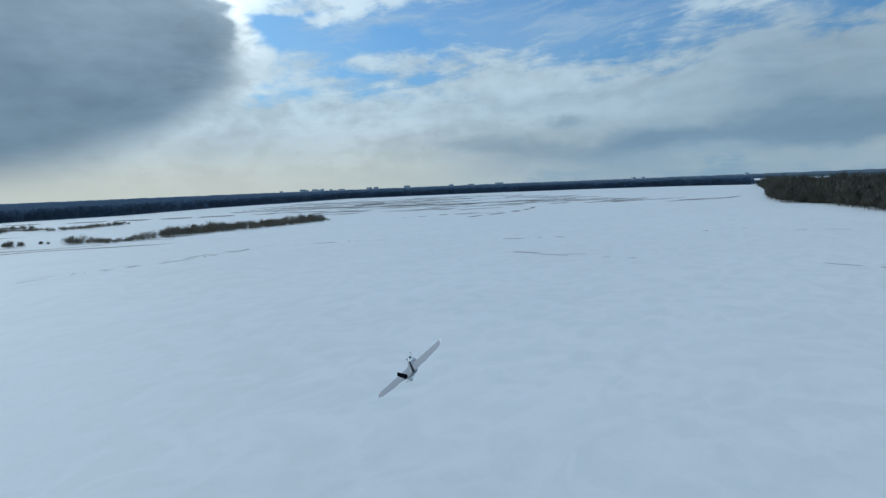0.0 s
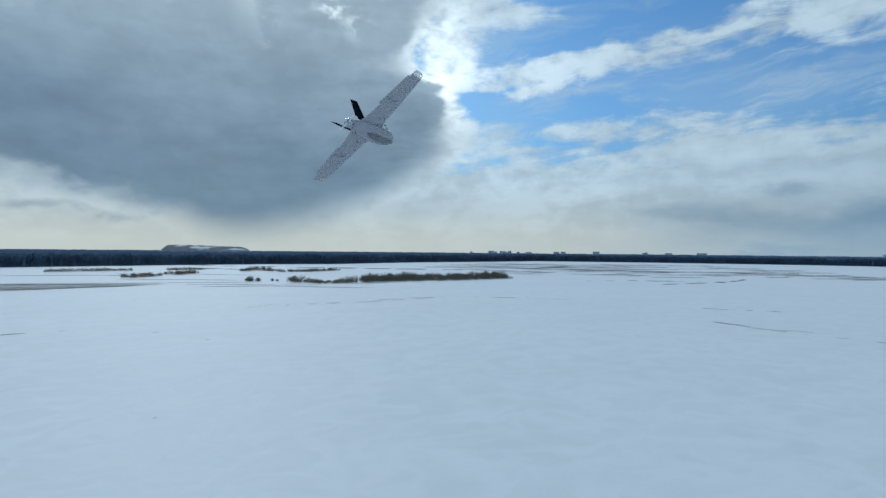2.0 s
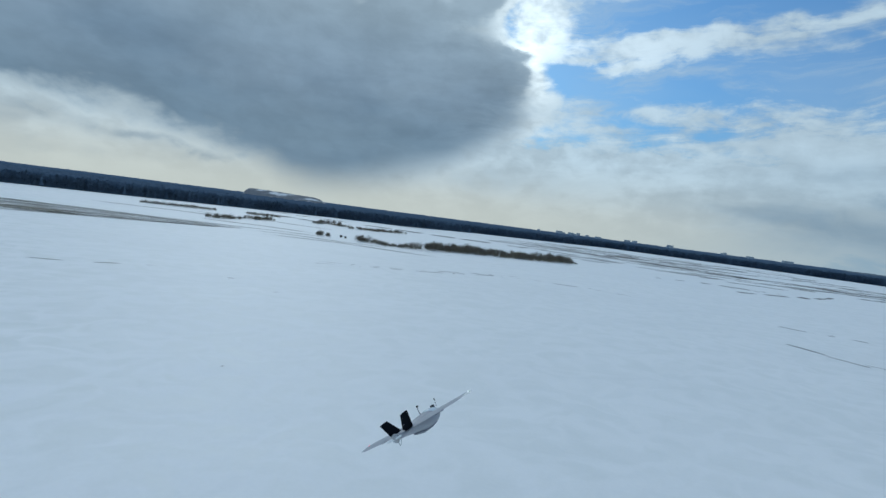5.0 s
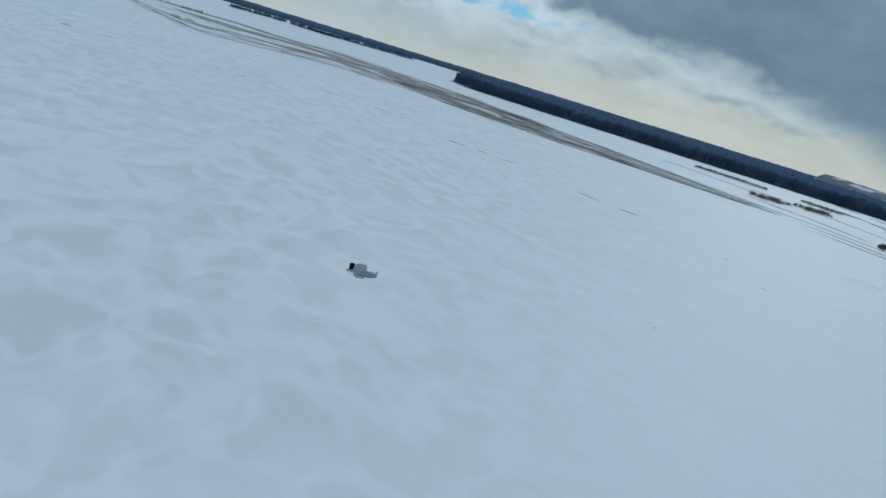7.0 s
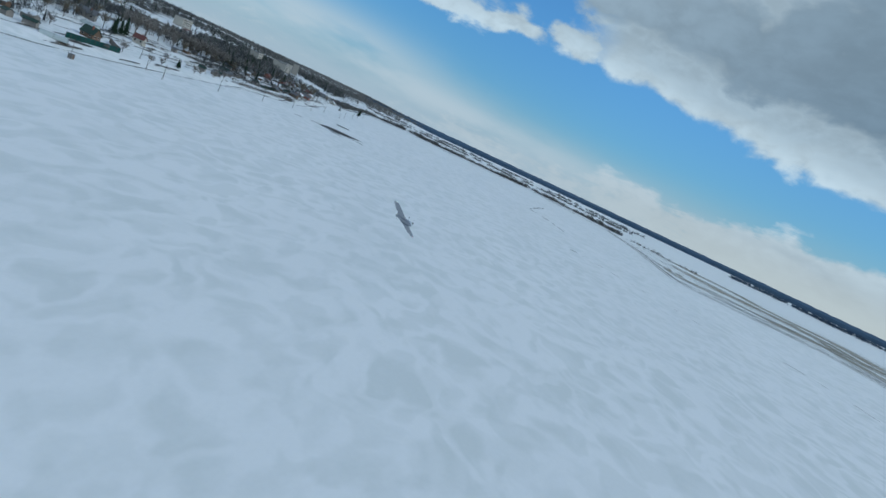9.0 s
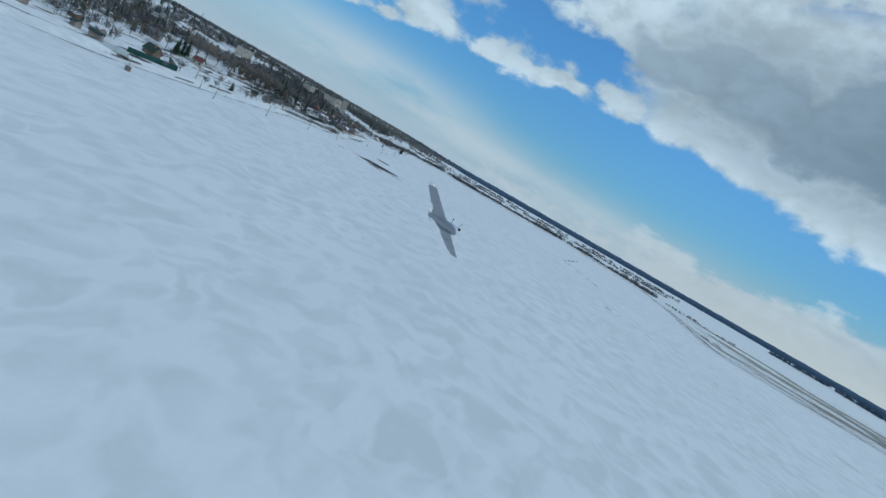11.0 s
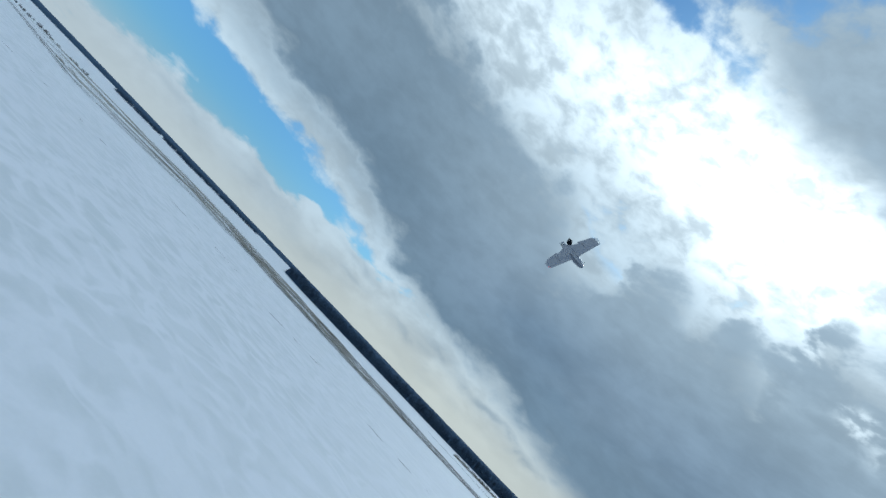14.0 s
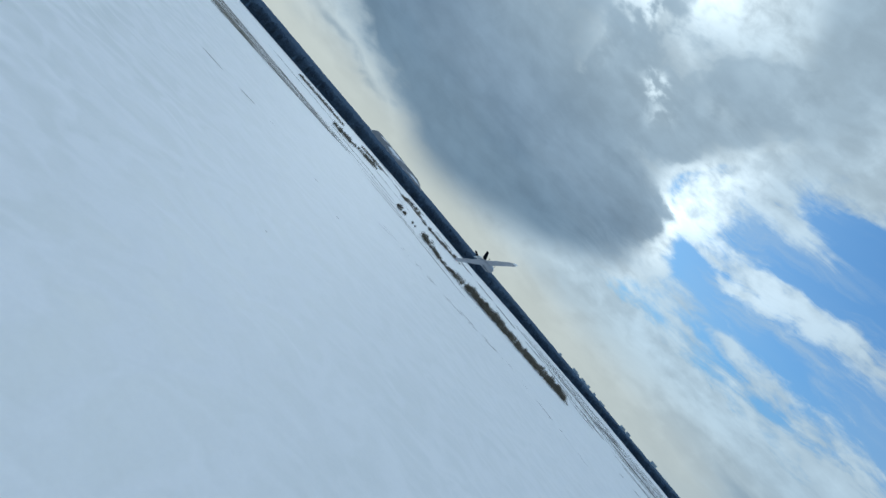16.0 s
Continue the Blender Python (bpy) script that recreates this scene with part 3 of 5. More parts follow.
# the village shore, as y over x; the bank rises on its far side
SHORE_LINE = [(-5000, -2600), (-1050, -800), (-830, -640), (-564, -460), (-364, -316), (-279, -286), (-208, -247), (-150, -215),
              (-106, -195), (0, -190), (400, -260), (5000, -1200)]


def bank(x, y):
    return (lerp_line(SHORE_LINE, x) - y) * 0.86


def height(x, y):
    """Height of the snow-covered ground."""
    d = bank(x, y)
    z = 0.0
    if d > 0:
        z = 2.2 * smoothstep(0, 14, d) + 6.0 * smoothstep(14, 120, d) + 15.0 * smoothstep(120, 620, d)
        z += 1.2 * noise.noise((x * 0.02, y * 0.02, 0)) * smoothstep(10, 60, d)
    return z


# ---- ground ----
def build_ground():
    radii = []
    r = 36.0
    while r < 4950:
        radii.append(r)
        r += 4.0 if r < 420 else r * 0.016
    radii.append(4950)
    sectors = 640
    cx, cy = -40.0, -40.0
    verts, faces = [], []
    for r in radii:
        for k in range(sectors):
            a = 2 * math.pi * k / sectors
            x, y = cx + r * math.cos(a), cy + r * math.sin(a)
            verts.append((x, y, height(x, y)))
    faces.append(tuple(range(sectors)))
    for i in range(len(radii) - 1):
        o = i * sectors
        for k in range(sectors):
            k2 = (k + 1) % sectors
            faces.append((o + k, o + sectors + k, o + sectors + k2, o + k2))
    ob = mesh_ob("ground", verts, faces, SNOW, smooth=True)
    return tagged(ob, "wide flat field of wind-packed snow with icy patches", "snow field", kind="structure")


build_ground()


def strips(name, lines, mat, label, category, lift=0.05, step=6.0, wobble=0.25, kind="stuff"):
    """Ragged flat strips along lines of (points, width); coordinates along and across go into an attribute."""
    verts, faces, attr = [], [], []
    for li, (pts, width) in enumerate(lines):
        path = []
        for (x0, y0), (x1, y1) in zip(pts, pts[1:]):
            length = math.hypot(x1 - x0, y1 - y0)
            k = max(int(length / step), 1)
            path += [(x0 + (x1 - x0) * i / k, y0 + (y1 - y0) * i / k) for i in range(k)]
        path.append(pts[-1])
        n = len(path)
        along = 97.0 * li
        rows = max(2, min(8, int(width / 4) + 2))
        base = len(verts)
        for i, (x, y) in enumerate(path):
            x0, y0 = path[max(i - 1, 0)]
            x1, y1 = path[min(i + 1, n - 1)]
            l = math.hypot(x1 - x0, y1 - y0) or 1
            nx, ny = -(y1 - y0) / l, (x1 - x0) / l
            if i:
                along += math.hypot(x - path[i - 1][0], y - path[i - 1][1])
            side = noise.noise((along * 0.013, li * 7.3, 0)) * width * wobble * 1.5
            w = width * (1 + wobble * 2 * noise.noise((along * 0.03, li * 3.1, 5)))
            ends = min(1.0, 6.0 * min(i, n - 1 - i) / n + 0.05)
            for j in range(rows + 1):
                s = j / rows - 0.5
                px, py = x + nx * (s * w + side), y + ny * (s * w + side)
                verts.append((px, py, height(px, py) + lift))
                attr.append((along, s * w + li * 31, ends * (1 - abs(2 * s) ** 3)))
        for i in range(n - 1):
            for j in range(rows):
                a = base + i * (rows + 1) + j
                faces.append((a, a + 1, a + rows + 2, a + rows + 1))
    ob = mesh_ob(name, verts, faces, mat)
    layer = ob.data.attributes.new("strip", "FLOAT_VECTOR", "POINT")
    layer.data.foreach_set("vector", [c for v in attr for c in v])
    return tagged(ob, label, category, kind=kind)


NEAR_BANK = [(-930, -120), (-740, -40), (-550, 28), (-560, 80), (-575, 125), (-580, 172), (-530, 222), (-465, 258), (-415, 292), (-372, 325), (-335, 368), (-293, 412), (-248, 458)]
FAR_BANK = [(-1150, -150), (-1010, -30), (-1000, 50), (-980, 110), (-950, 170), (-940, 240), (-860, 310), (-730, 365), (-620, 400), (-530, 425), (-440, 445), (-350, 462), (-275, 485)]


def in_band(t, f):
    """A point of the flooded band: t from 0 to 1 along it, f from 0 to 1 across it."""
    t *= len(NEAR_BANK) - 1
    i = min(int(t), len(NEAR_BANK) - 2)
    (ax, ay), (bx, by), (cx, cy), (dx, dy) = NEAR_BANK[i], NEAR_BANK[i + 1], FAR_BANK[i], FAR_BANK[i + 1]
    t -= i
    px, py, qx, qy = ax + (bx - ax) * t, ay + (by - ay) * t, cx + (dx - cx) * t, cy + (dy - cy) * t
    return px + (qx - px) * f, py + (qy - py) * f


strips("flooded_ice", [([in_band(k / 36, .22) for k in range(4, 37)], 60), ([in_band(k / 36, .5) for k in range(3, 33)], 110), ([in_band(k / 36, .78) for k in range(2, 30)], 90)], MUD,
       "broad band of brown meltwater and dirty ice in the snow", "meltwater", 0.05, 12)
rng = random.Random(4)
lines = []
for k in range(120):
    f = ((k + rng.random()) / 120) ** 1.6 * .95
    a = rng.uniform(0, .85)
    b = min(1.0, a + rng.uniform(.10, .36))
    slant = rng.uniform(-.10, .10)
    lines.append(([in_band(a + (b - a) * i / 8, f + slant * i / 8 + rng.uniform(-.008, .008)) for i in range(9)], rng.uniform(1.6, 5.0)))
lines += [([in_band(a / 40, f + .01 * math.sin(a)) for a in range(*span)], w) for f, span, w in ((0.0, (8, 17), 3.2), (0.0, (19, 40), 3.0), (.05, (14, 36), 3.5), (.12, (6, 30), 3.0))]
lines += [([(-248, 458), (-205, 470), (-160, 468), (-120, 476)], 4.5), ([(-300, 470), (-240, 492), (-190, 500)], 5), ([(-330, 520), (-270, 535), (-215, 528)], 6)]
lines += [([(-228, 435), (-162, 454), (-72, 444)], 5), ([(-413, 633), (-323, 645), (-228, 634)], 8), ([(-493, 564), (-414, 596), (-333, 600)], 9)]
strips("melt_channel", lines, STREAK, "dark winding melt channels along the flooded ice", "meltwater", 0.09, 8)

# thaw lines near the flight, to the west, and in the far field
NEAR_TRACKS = [([(-124, 294), (-98, 310), (-76, 323), (-48, 343), (-16, 371), (9, 369), (37, 367), (61, 355)], 2.4),
    ([(-128, 302), (-76, 328), (-24, 371), (-1, 383)], 1.6), ([(117, 316), (136, 303), (146, 303), (158, 295)], 2.6), ([(97, 259), (109, 237), (123, 225)], 2.2),
    ([(233, 270), (261, 267), (277, 261)], 2.2), ([(269, 239), (286, 235), (303, 220)], 2.6), ([(176, 159), (184, 138), (189, 132)], 2.0),
    ([(101, 244), (119, 220), (132, 204)], 2.0), ([(-74, 118), (-70, 121)], 1.0), ([(-100, 198), (-96, 200)], 1.4), ([(54, 26), (55, 28)], 0.6),
    ([(46, 23), (47, 24.5)], 0.6), ([(-127, 211), (-121, 215)], 1.2)]
WEST_TRACKS = [([(-343, 101), (-324, 128), (-298, 144)], 2.0), ([(-259, 153), (-236, 175), (-227, 185)], 2.4), ([(-196, 192), (-175, 200), (-154, 217)], 2.2),
    ([(-313, 62), (-335, 14), (-355, -37)], 1.8), ([(-461, -63), (-532, -127), (-660, -154)], 3.0)]
FAR_TRACKS = [([(189, 523), (214, 537), (260, 561), (296, 592), (333, 637)], 4.5), ([(200, 568), (259, 583)], 3.0), ([(129, 574), (193, 587), (240, 580)], 4.5),
    ([(50, 990), (172, 989), (328, 1124), (474, 1135)], 12), ([(-65, 984), (68, 990), (181, 930), (304, 894)], 9), ([(298, 813), (389, 859), (527, 806)], 8),
    ([(396, 694), (459, 727), (565, 707)], 6), ([(-103, 887), (28, 864), (139, 835)], 7), ([(-144, 510), (-107, 494), (-69, 482)], 3.0),
    ([(-489, 983), (-374, 944), (-219, 920), (-103, 887)], 7), ([(-413, 836), (-325, 811), (-238, 778)], 7)]


def dashes(lines, rng):
    """Broken pieces of thaw lines, with gaps between them."""
    out = []
    for pts, w in lines:
        for (x0, y0), (x1, y1) in zip(pts, pts[1:]):
            length = math.hypot(x1 - x0, y1 - y0)
            a = rng.uniform(0, 6)
            while a < length:
                b = min(length, a + rng.uniform(.6, 3.4) * (4 + w * 1.8))
                o = rng.uniform(-1, 1) * w * .7
                nx, ny = -(y1 - y0) / length * o, (x1 - x0) / length * o
                out.append(([(x0 + (x1 - x0) * q / length + nx, y0 + (y1 - y0) * q / length + ny) for q in (a, (a + b) / 2, b)], w * rng.uniform(1.0, 2.2)))
                a = b + rng.uniform(.3, 2.2) * (2 + w)
    return out


rng = random.Random(81)
field = []
for k in range(190):      # broken thaw lines in the far field
    x, y = rng.uniform(-40, 560), rng.uniform(540, 1350)
    if y < 640 + (x - 300) * -.3:
        continue
    l = rng.uniform(25, 130)
    field.append(([(x, y), (x + l * .5, y + rng.uniform(-3, 6)), (x + l, y + rng.uniform(-4, 16))], rng.uniform(.008, .022) * y))
strips("thaw_line", dashes([(p, w * .6) for p, w in NEAR_TRACKS], rng) + dashes([(p, w * .6) for p, w in WEST_TRACKS], rng) + dashes([(p, w * (1.2 if p[0][1] < 700 else 2.4)) for p, w in FAR_TRACKS], rng) + field, TRACK, "thin dark broken thaw lines and vehicle tracks in snow", "thaw line", 0.06, 3)
strips("thawed_pool", [([(-296, -249), (-303, -246)], 2.6), ([(-309, -244), (-316, -240)], 3.2), ([(-318, -240), (-322, -229), (-321, -216)], 25.0), ([(-310, -226), (-308, -216), (-307, -207)], 3.2),
                       ([(-322, -216), (-323, -208), (-324, -200)], 2.8), ([(-373, -274), (-378, -270), (-382, -266)], 12)],
       POOL, "dark thawed pools with brown grass in snow", "puddle", 0.07, 2.0)
strips("shore_edge", [([(x, lerp_line(SHORE_LINE, x) + 1) for x in range(-600, 20, 12)], 2.2),
                      ([(-236, -262), (-279, -290), (-330, -304), (-380, -334)], 3), ([(-112, -203), (-135, -214)], 3.2), ([(-152, -222), (-170, -232)], 2.2)],
       SHORE, "dark strip of thawed earth along the shore", "shore", 0.18, 3)


# ---- trees ----
def twig_cloud(verts, faces, rng, x, y, z, h, spread, count, thick=0.03):
    """A bare bush or crown: fine slivers that fan out and up inside a dome."""
    for _ in range(count):
        a = rng.uniform(0, 2 * math.pi)
        up = rng.uniform(-.45, 1.0)
        side = math.sqrt(1 - up * up)
        r0 = rng.uniform(.10, .75)
        r1 = min(1.0, r0 + rng.uniform(.2, .45))
        b = a + rng.uniform(-.5, .5)
        p = (x + math.cos(a) * side * spread * r0, y + math.sin(a) * side * spread * r0, z + h * (.42 + .56 * up * r0))
        q = (x + math.cos(b) * side * spread * r1, y + math.sin(b) * side * spread * r1, z + h * min(1.0, .46 + .56 * up * r1 + rng.uniform(0, .06)))
        c = rng.uniform(0, math.pi)
        w = thick * h * rng.uniform(.5, 1.3)
        dx, dy, dz = math.cos(c) * w, math.sin(c) * w, rng.uniform(-.6, .6) * w
        i = len(verts)
        verts += [(p[0] - dx, p[1] - dy, p[2] - dz), (p[0] + dx, p[1] + dy, p[2] + dz), q]
        faces.append((i, i + 1, i + 2))


def prism(verts, faces, p, q, r0, r1, sides=4):
    p, q = Vector(p), Vector(q)
    d = (q - p).normalized()
    u = d.orthogonal().normalized()
    v = d.cross(u)
    i = len(verts)
    for c, r in ((p, r0), (q, r1)):
        for k in range(sides):
            a = 2 * math.pi * k / sides
            verts.append(c + u * math.cos(a) * r + v * math.sin(a) * r)
    for k in range(sides):
        k2 = (k + 1) % sides
        faces.append((i + k, i + k2, i + sides + k2, i + sides + k))
    faces.append(tuple(i + sides + k for k in range(sides)))


def woods(name, trees, mat, label, category, blades=16, thick=0.10, conifer=0.0, seed=1, wide=(.2, .3), low=.02):
    """Many far trees as one mesh: thin trunks with ragged crowns."""
    rng = random.Random(seed)
    verts, faces = [], []
    for x, y, h in trees:
        z = height(x, y)
        if rng.random() < conifer:
            r = h * rng.uniform(.13, .18)
            for k in range(4):
                z0, z1 = z + h * (.12 + .2 * k), z + h * (.46 + .18 * k)
                i = len(verts)
                rr = r * (1 - .21 * k)
                for s in range(7):
                    a = 2 * math.pi * s / 7 + k
                    q = rr * rng.uniform(.7, 1.15)
                    verts.append((x + math.cos(a) * q, y + math.sin(a) * q, z0 + rng.uniform(-.03, .03) * h))
                verts.append((x, y, z1))
                faces += [(i + s, i + (s + 1) % 7, i + 7) for s in range(7)]
        else:
            prism(verts, faces, (x, y, z - .3), (x, y, z + h * .6), h * .018, h * .008, 3)
            twig_cloud(verts, faces, rng, x, y, z + h * low, h * (1 - low), h * rng.uniform(*wide), blades, thick)
    ob = mesh_ob(name, verts, faces, mat)
    return tagged(ob, label, category, kind="stuff")


def along(points, spacing, depth, low, high, seed=1, gap=0.0):
    """Tree places along a line: x, y, height."""
    rng = random.Random(seed)
    out = []
    for (x0, y0), (x1, y1) in zip(points, points[1:]):
        length = math.hypot(x1 - x0, y1 - y0)
        nx, ny = -(y1 - y0) / length, (x1 - x0) / length
        for k in range(int(length / spacing)):
            t = (k + rng.random()) * spacing / length
            if gap and noise.noise((x0 * .01 + t * length * .02, y0 * .01, seed)) < gap - .5:
                continue
            o = rng.random() * depth
            out.append((x0 + (x1 - x0) * t + nx * o, y0 + (y1 - y0) * t + ny * o, rng.uniform(low, high)))
    return out


EDGE = [(-1050, 530), (-932, 521), (-839, 604), (-743, 715), (-668, 795), (-588, 895), (-488, 1002), (-394, 1089), (-253, 1146), (-95, 1397), (96, 1540), (290, 1735), (609, 1670),
        (1001, 1492), (1245, 1279), (1288, 1085)]


def canopy(name, edge, far, tall, mat, label, cells=(260, 26), rise=0.0):
    """A closed forest: a ragged front wall, and the tops of the trees behind it, from its edge to its far side."""
    def at(line, t):
        t *= len(line) - 1
        i = min(int(t), len(line) - 2)
        (x0, y0), (x1, y1) = line[i], line[i + 1]
        return x0 + (x1 - x0) * (t - i), y0 + (y1 - y0) * (t - i)
    n, rows = cells
    rng = random.Random(len(name) + n)
    verts, faces = [], []
    for i in range(n + 1):
        (x0, y0), (x1, y1) = at(edge, i / n), at(far, i / n)
        verts.append((x0, y0, -1.0))
        for j in range(rows + 1):
            w = (j / rows) ** 1.8
            x, y = x0 + (x1 - x0) * w, y0 + (y1 - y0) * w
            x, y = x + rng.uniform(-3, 3), y + rng.uniform(-3, 3)
            h = tall * (0.86 + 0.10 * noise.noise((x * .01, y * .01, 1)) + rng.uniform(-.10, .10)) + rise * w
            verts.append((x, y, h * (0.8 if j == 0 else 1.0)))
    for i in range(n):
        for j in range(rows + 1):
            a = i * (rows + 2) + j
            faces.append((a, a + rows + 2, a + rows + 3, a + 1))
    ob = mesh_ob(name, verts, faces, mat)
    return tagged(ob, label, "forest", kind="stuff")


FAR = [(-2050, -1620), (-2350, -1150), (-2600, -600), (-2650, 100), (-2500, 900), (-2150, 1700), (-1600, 2350), (-800, 2750), (0, 2900), (800, 2800), (1500, 2550)]
DEEP = [(-1700, 1000), (-1650, 1150), (-1550, 1350), (-1500, 1500), (-1400, 1700), (-1250, 1900), (-1000, 2150), (-600, 2350), (-300, 2500), (0, 2600), (400, 2650), (900, 2550),
        (1400, 2300), (1800, 1900), (2000, 1500)]
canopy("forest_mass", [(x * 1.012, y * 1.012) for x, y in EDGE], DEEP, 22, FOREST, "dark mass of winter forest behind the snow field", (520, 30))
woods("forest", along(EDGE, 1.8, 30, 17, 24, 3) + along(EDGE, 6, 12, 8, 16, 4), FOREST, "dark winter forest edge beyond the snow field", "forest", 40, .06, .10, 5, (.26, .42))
# far belt: bluer base colour stands in for thicker haze
canopy("far_forest_mass", FAR, [(x * 1.8, y * 1.8) for x, y in FAR], 22, FAR_FOREST, "distant forest, coloured blue for haze, reaching the horizon", (420, 16), -2)
woods("far_forest", along(FAR, 5, 100, 17, 23, 6), FAR_FOREST, "ragged edge of the distant haze-tinted forest", "forest", 22, .10, .25, 7, (.25, .4))

PALE = [(1450, 2600), (2100, 2300), (2700, 1900), (3200, 1300), (3400, 600), (3400, 0)]
canopy("hazy_woods_mass", PALE, [(x * 1.5, y * 1.5) for x, y in PALE], 18, HAZY_WOODS, "far woods beyond the river, coloured pale for haze", (160, 12), 4)
woods("hazy_woods", along(PALE, 9, 160, 12, 20, 61), HAZY_WOODS, "ragged edge of far woods, coloured pale for haze", "woods", 22, .10, .1, 62, (.3, .5))

def swell(trees):
    """Taller and lower stands along a wood."""
    return [(x, y, h * (.92 + .5 * noise.noise((x * .02, y * .02, 9)) + .3 * noise.noise((x * .06, y * .06, 2)))) for x, y, h in trees]


THICKET = [(-162, 503), (-128, 482), (-105, 491), (-72, 523), (-36, 539), (6, 563), (61, 606)]
woods("willow_thicket", swell(along(THICKET, .6, 22, 3, 7, 10, .27) + along([(-87, 536), (-37, 562), (5, 588), (65, 635)], .7, 26, 4, 9, 11, .18)),
      TWIG, "long thicket of bare brown willows on snow", "thicket", 110, .024, 0, 12, (.5, .8), -.26)
woods("willow_row", along([(-327, 537), (-319, 605), (-312, 659), (-288, 687), (-274, 746), (-229, 709), (-203, 723), (-167, 780)], .9, 18, 3, 6, 13, .42) +
      along([(-511, 641), (-443, 693), (-352, 752), (-248, 828)], 1.1, 14, 3, 6, 14, .46),
      TWIG, "scattered row of low bare willows", "thicket", 60, .04, 0, 15, (.6, .9), -.26)
# shrubs take the forest colour, painted haze tint included
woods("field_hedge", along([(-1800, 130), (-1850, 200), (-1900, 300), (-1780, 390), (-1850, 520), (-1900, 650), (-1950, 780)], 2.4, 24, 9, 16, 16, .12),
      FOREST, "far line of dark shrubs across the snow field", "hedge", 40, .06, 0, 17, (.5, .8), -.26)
SHORE_ROW = [(-640, -505), (-770, -585), (-880, -640), (-985, -610), (-965, -530), (-1000, -455), (-1030, -380), (-1080, -330), (-1050, -250), (-1010, -170), (-960, -110)]
woods("shore_willows", swell(along(SHORE_ROW[2:], .7, 26, 3.5, 9.5, 18, .14) + along(SHORE_ROW[:3], .9, 24, 4, 8, 76, .12) + along([(-960, -110), (-930, -60), (-905, -10), (-890, 40)], 1.8, 30, 2.5, 6, 19, .40)),
      SHORE_TWIG, "long line of bare willows far along the shore", "thicket", 50, .04, 0, 19, (.5, .8), -.26)
BACK_ROW = [(x * 1.32, y * 1.32) for x, y in SHORE_ROW[2:]]
woods("back_willows", swell(along(BACK_ROW, 1.3, 60, 4, 9, 41, .30) + along([(x * 1.2, y * 1.2) for x, y in BACK_ROW], 2.0, 90, 6, 11, 42, .36)),
      GREY_WOODS, "thin grey lines of far willows behind the shore", "thicket", 40, .05, 0, 43, (.6, .9), -.26)
strips("shore_thaw", [([(x * f, y * f) for x, y in SHORE_ROW[k:k + 4]], w) for k, f, w in ((0, .975, 9), (2, .985, 10), (4, .96, 7), (5, 1.08, 16), (6, .985, 10), (7, .94, 6), (7, 1.13, 14), (3, 1.16, 18))],
       SHORE, "dark thawed earth at the foot of the shore willows", "thawed grass", 0.08, 8)
RIGHT = [(1170, 974), (899, 741), (590, 499), (524, 429), (515, 382), (477, 331), (424, 271), (388, 169), (371, 38)][::-1]


canopy("brown_woods_mass", [(x + 16, y - 11) for x, y in RIGHT], [(x + 300, y - 200) for x, y in RIGHT], 9, WOODS, "dense mass of bare brown riverside woods", (420, 26), 4)
woods("brown_woods", swell(along([(x + 8, y - 5) for x, y in RIGHT], .9, -60, 15, 24, 20) + along([(x + 60, y - 40) for x, y in RIGHT], 1.1, -240, 18, 26, 23) + along(RIGHT, 2, -20, 7, 14, 21)),
      WOODS, "tall bare brown riverside woods beyond the snow", "woods", 120, .020, 0, 22, (.30, .46), -.14)


# ---- spoil heap on the horizon ----
def build_heap():
    verts, faces = [], []
    cx, cy = -1052.1, 2333.9
    ux, uy = 0.897, 0.442      # along the heap
    n, rows = 60, 10
    for i in range(n + 1):
        s = i / n * 2 - 1
        for j in range(rows + 1):
            w = j / rows
            prof = min(smoothstep(-1.0, -0.72, s), 1 - smoothstep(0.55, 1.0, s)) * (1 - .14 * smoothstep(-.5, .8, s))
            x = cx + ux * s * 228 - uy * (w - .5) * 220
            y = cy + uy * s * 228 + ux * (w - .5) * 220
            z = 10 + 48 * prof * math.sin(min(w * 2.4, 1.57)) * (1 if w < .65 else max(0, 1 - (w - .65) * 2)) + 2.0 * noise.noise((s * 9, w * 5, 0)) * prof
            verts.append((x, y, z - 10))
    for i in range(n):
        for j in range(rows):
            a = i * (rows + 1) + j
            faces.append((a, a + rows + 1, a + rows + 2, a + 1))
    ob = mesh_ob("spoil_heap", verts, faces, HILL)
    return tagged(ob, "flat-topped grey spoil heap patched with snow", "hill", kind="structure")


build_heap()


# ---- village on the bank ----
WALL_BROWN = material("brown_timber_wall", (0.17, 0.11, 0.075), 0.8, 0, 0.2, 0.6, 10, 0.3, "Object", 0.15)
WALL_PALE = material("pale_plaster_wall", (0.50, 0.47, 0.41), 0.8, 0, 0.12, 0.5, 10, 0.2, "Object", 0.1)
WALL_GREY = material("weathered_grey_boards", (0.24, 0.22, 0.20), 0.85, 0, 0.25, 0.6, 12, 0.3, "Object", 0.2)
WALL_RED = material("red_brick_wall", (0.26, 0.10, 0.075), 0.85, 0, 0.2, 0.5, 12, 0.3, "Object", 0.15)
ROOF_GREEN = material("dark_green_metal_roof", (0.022, 0.050, 0.038), 0.6, 0.0, 0.15, 0.4, 10, 0.2)
ROOF_RED = material("rust_red_roof", (0.15, 0.060, 0.052), 0.7, 0, 0.2, 0.4, 10, 0.2, "Object", 0.15)
ROOF_GREY = material("grey_slate_roof", (0.15, 0.155, 0.165), 0.7, 0, 0.2, 0.4, 10, 0.2, "Object", 0.2)
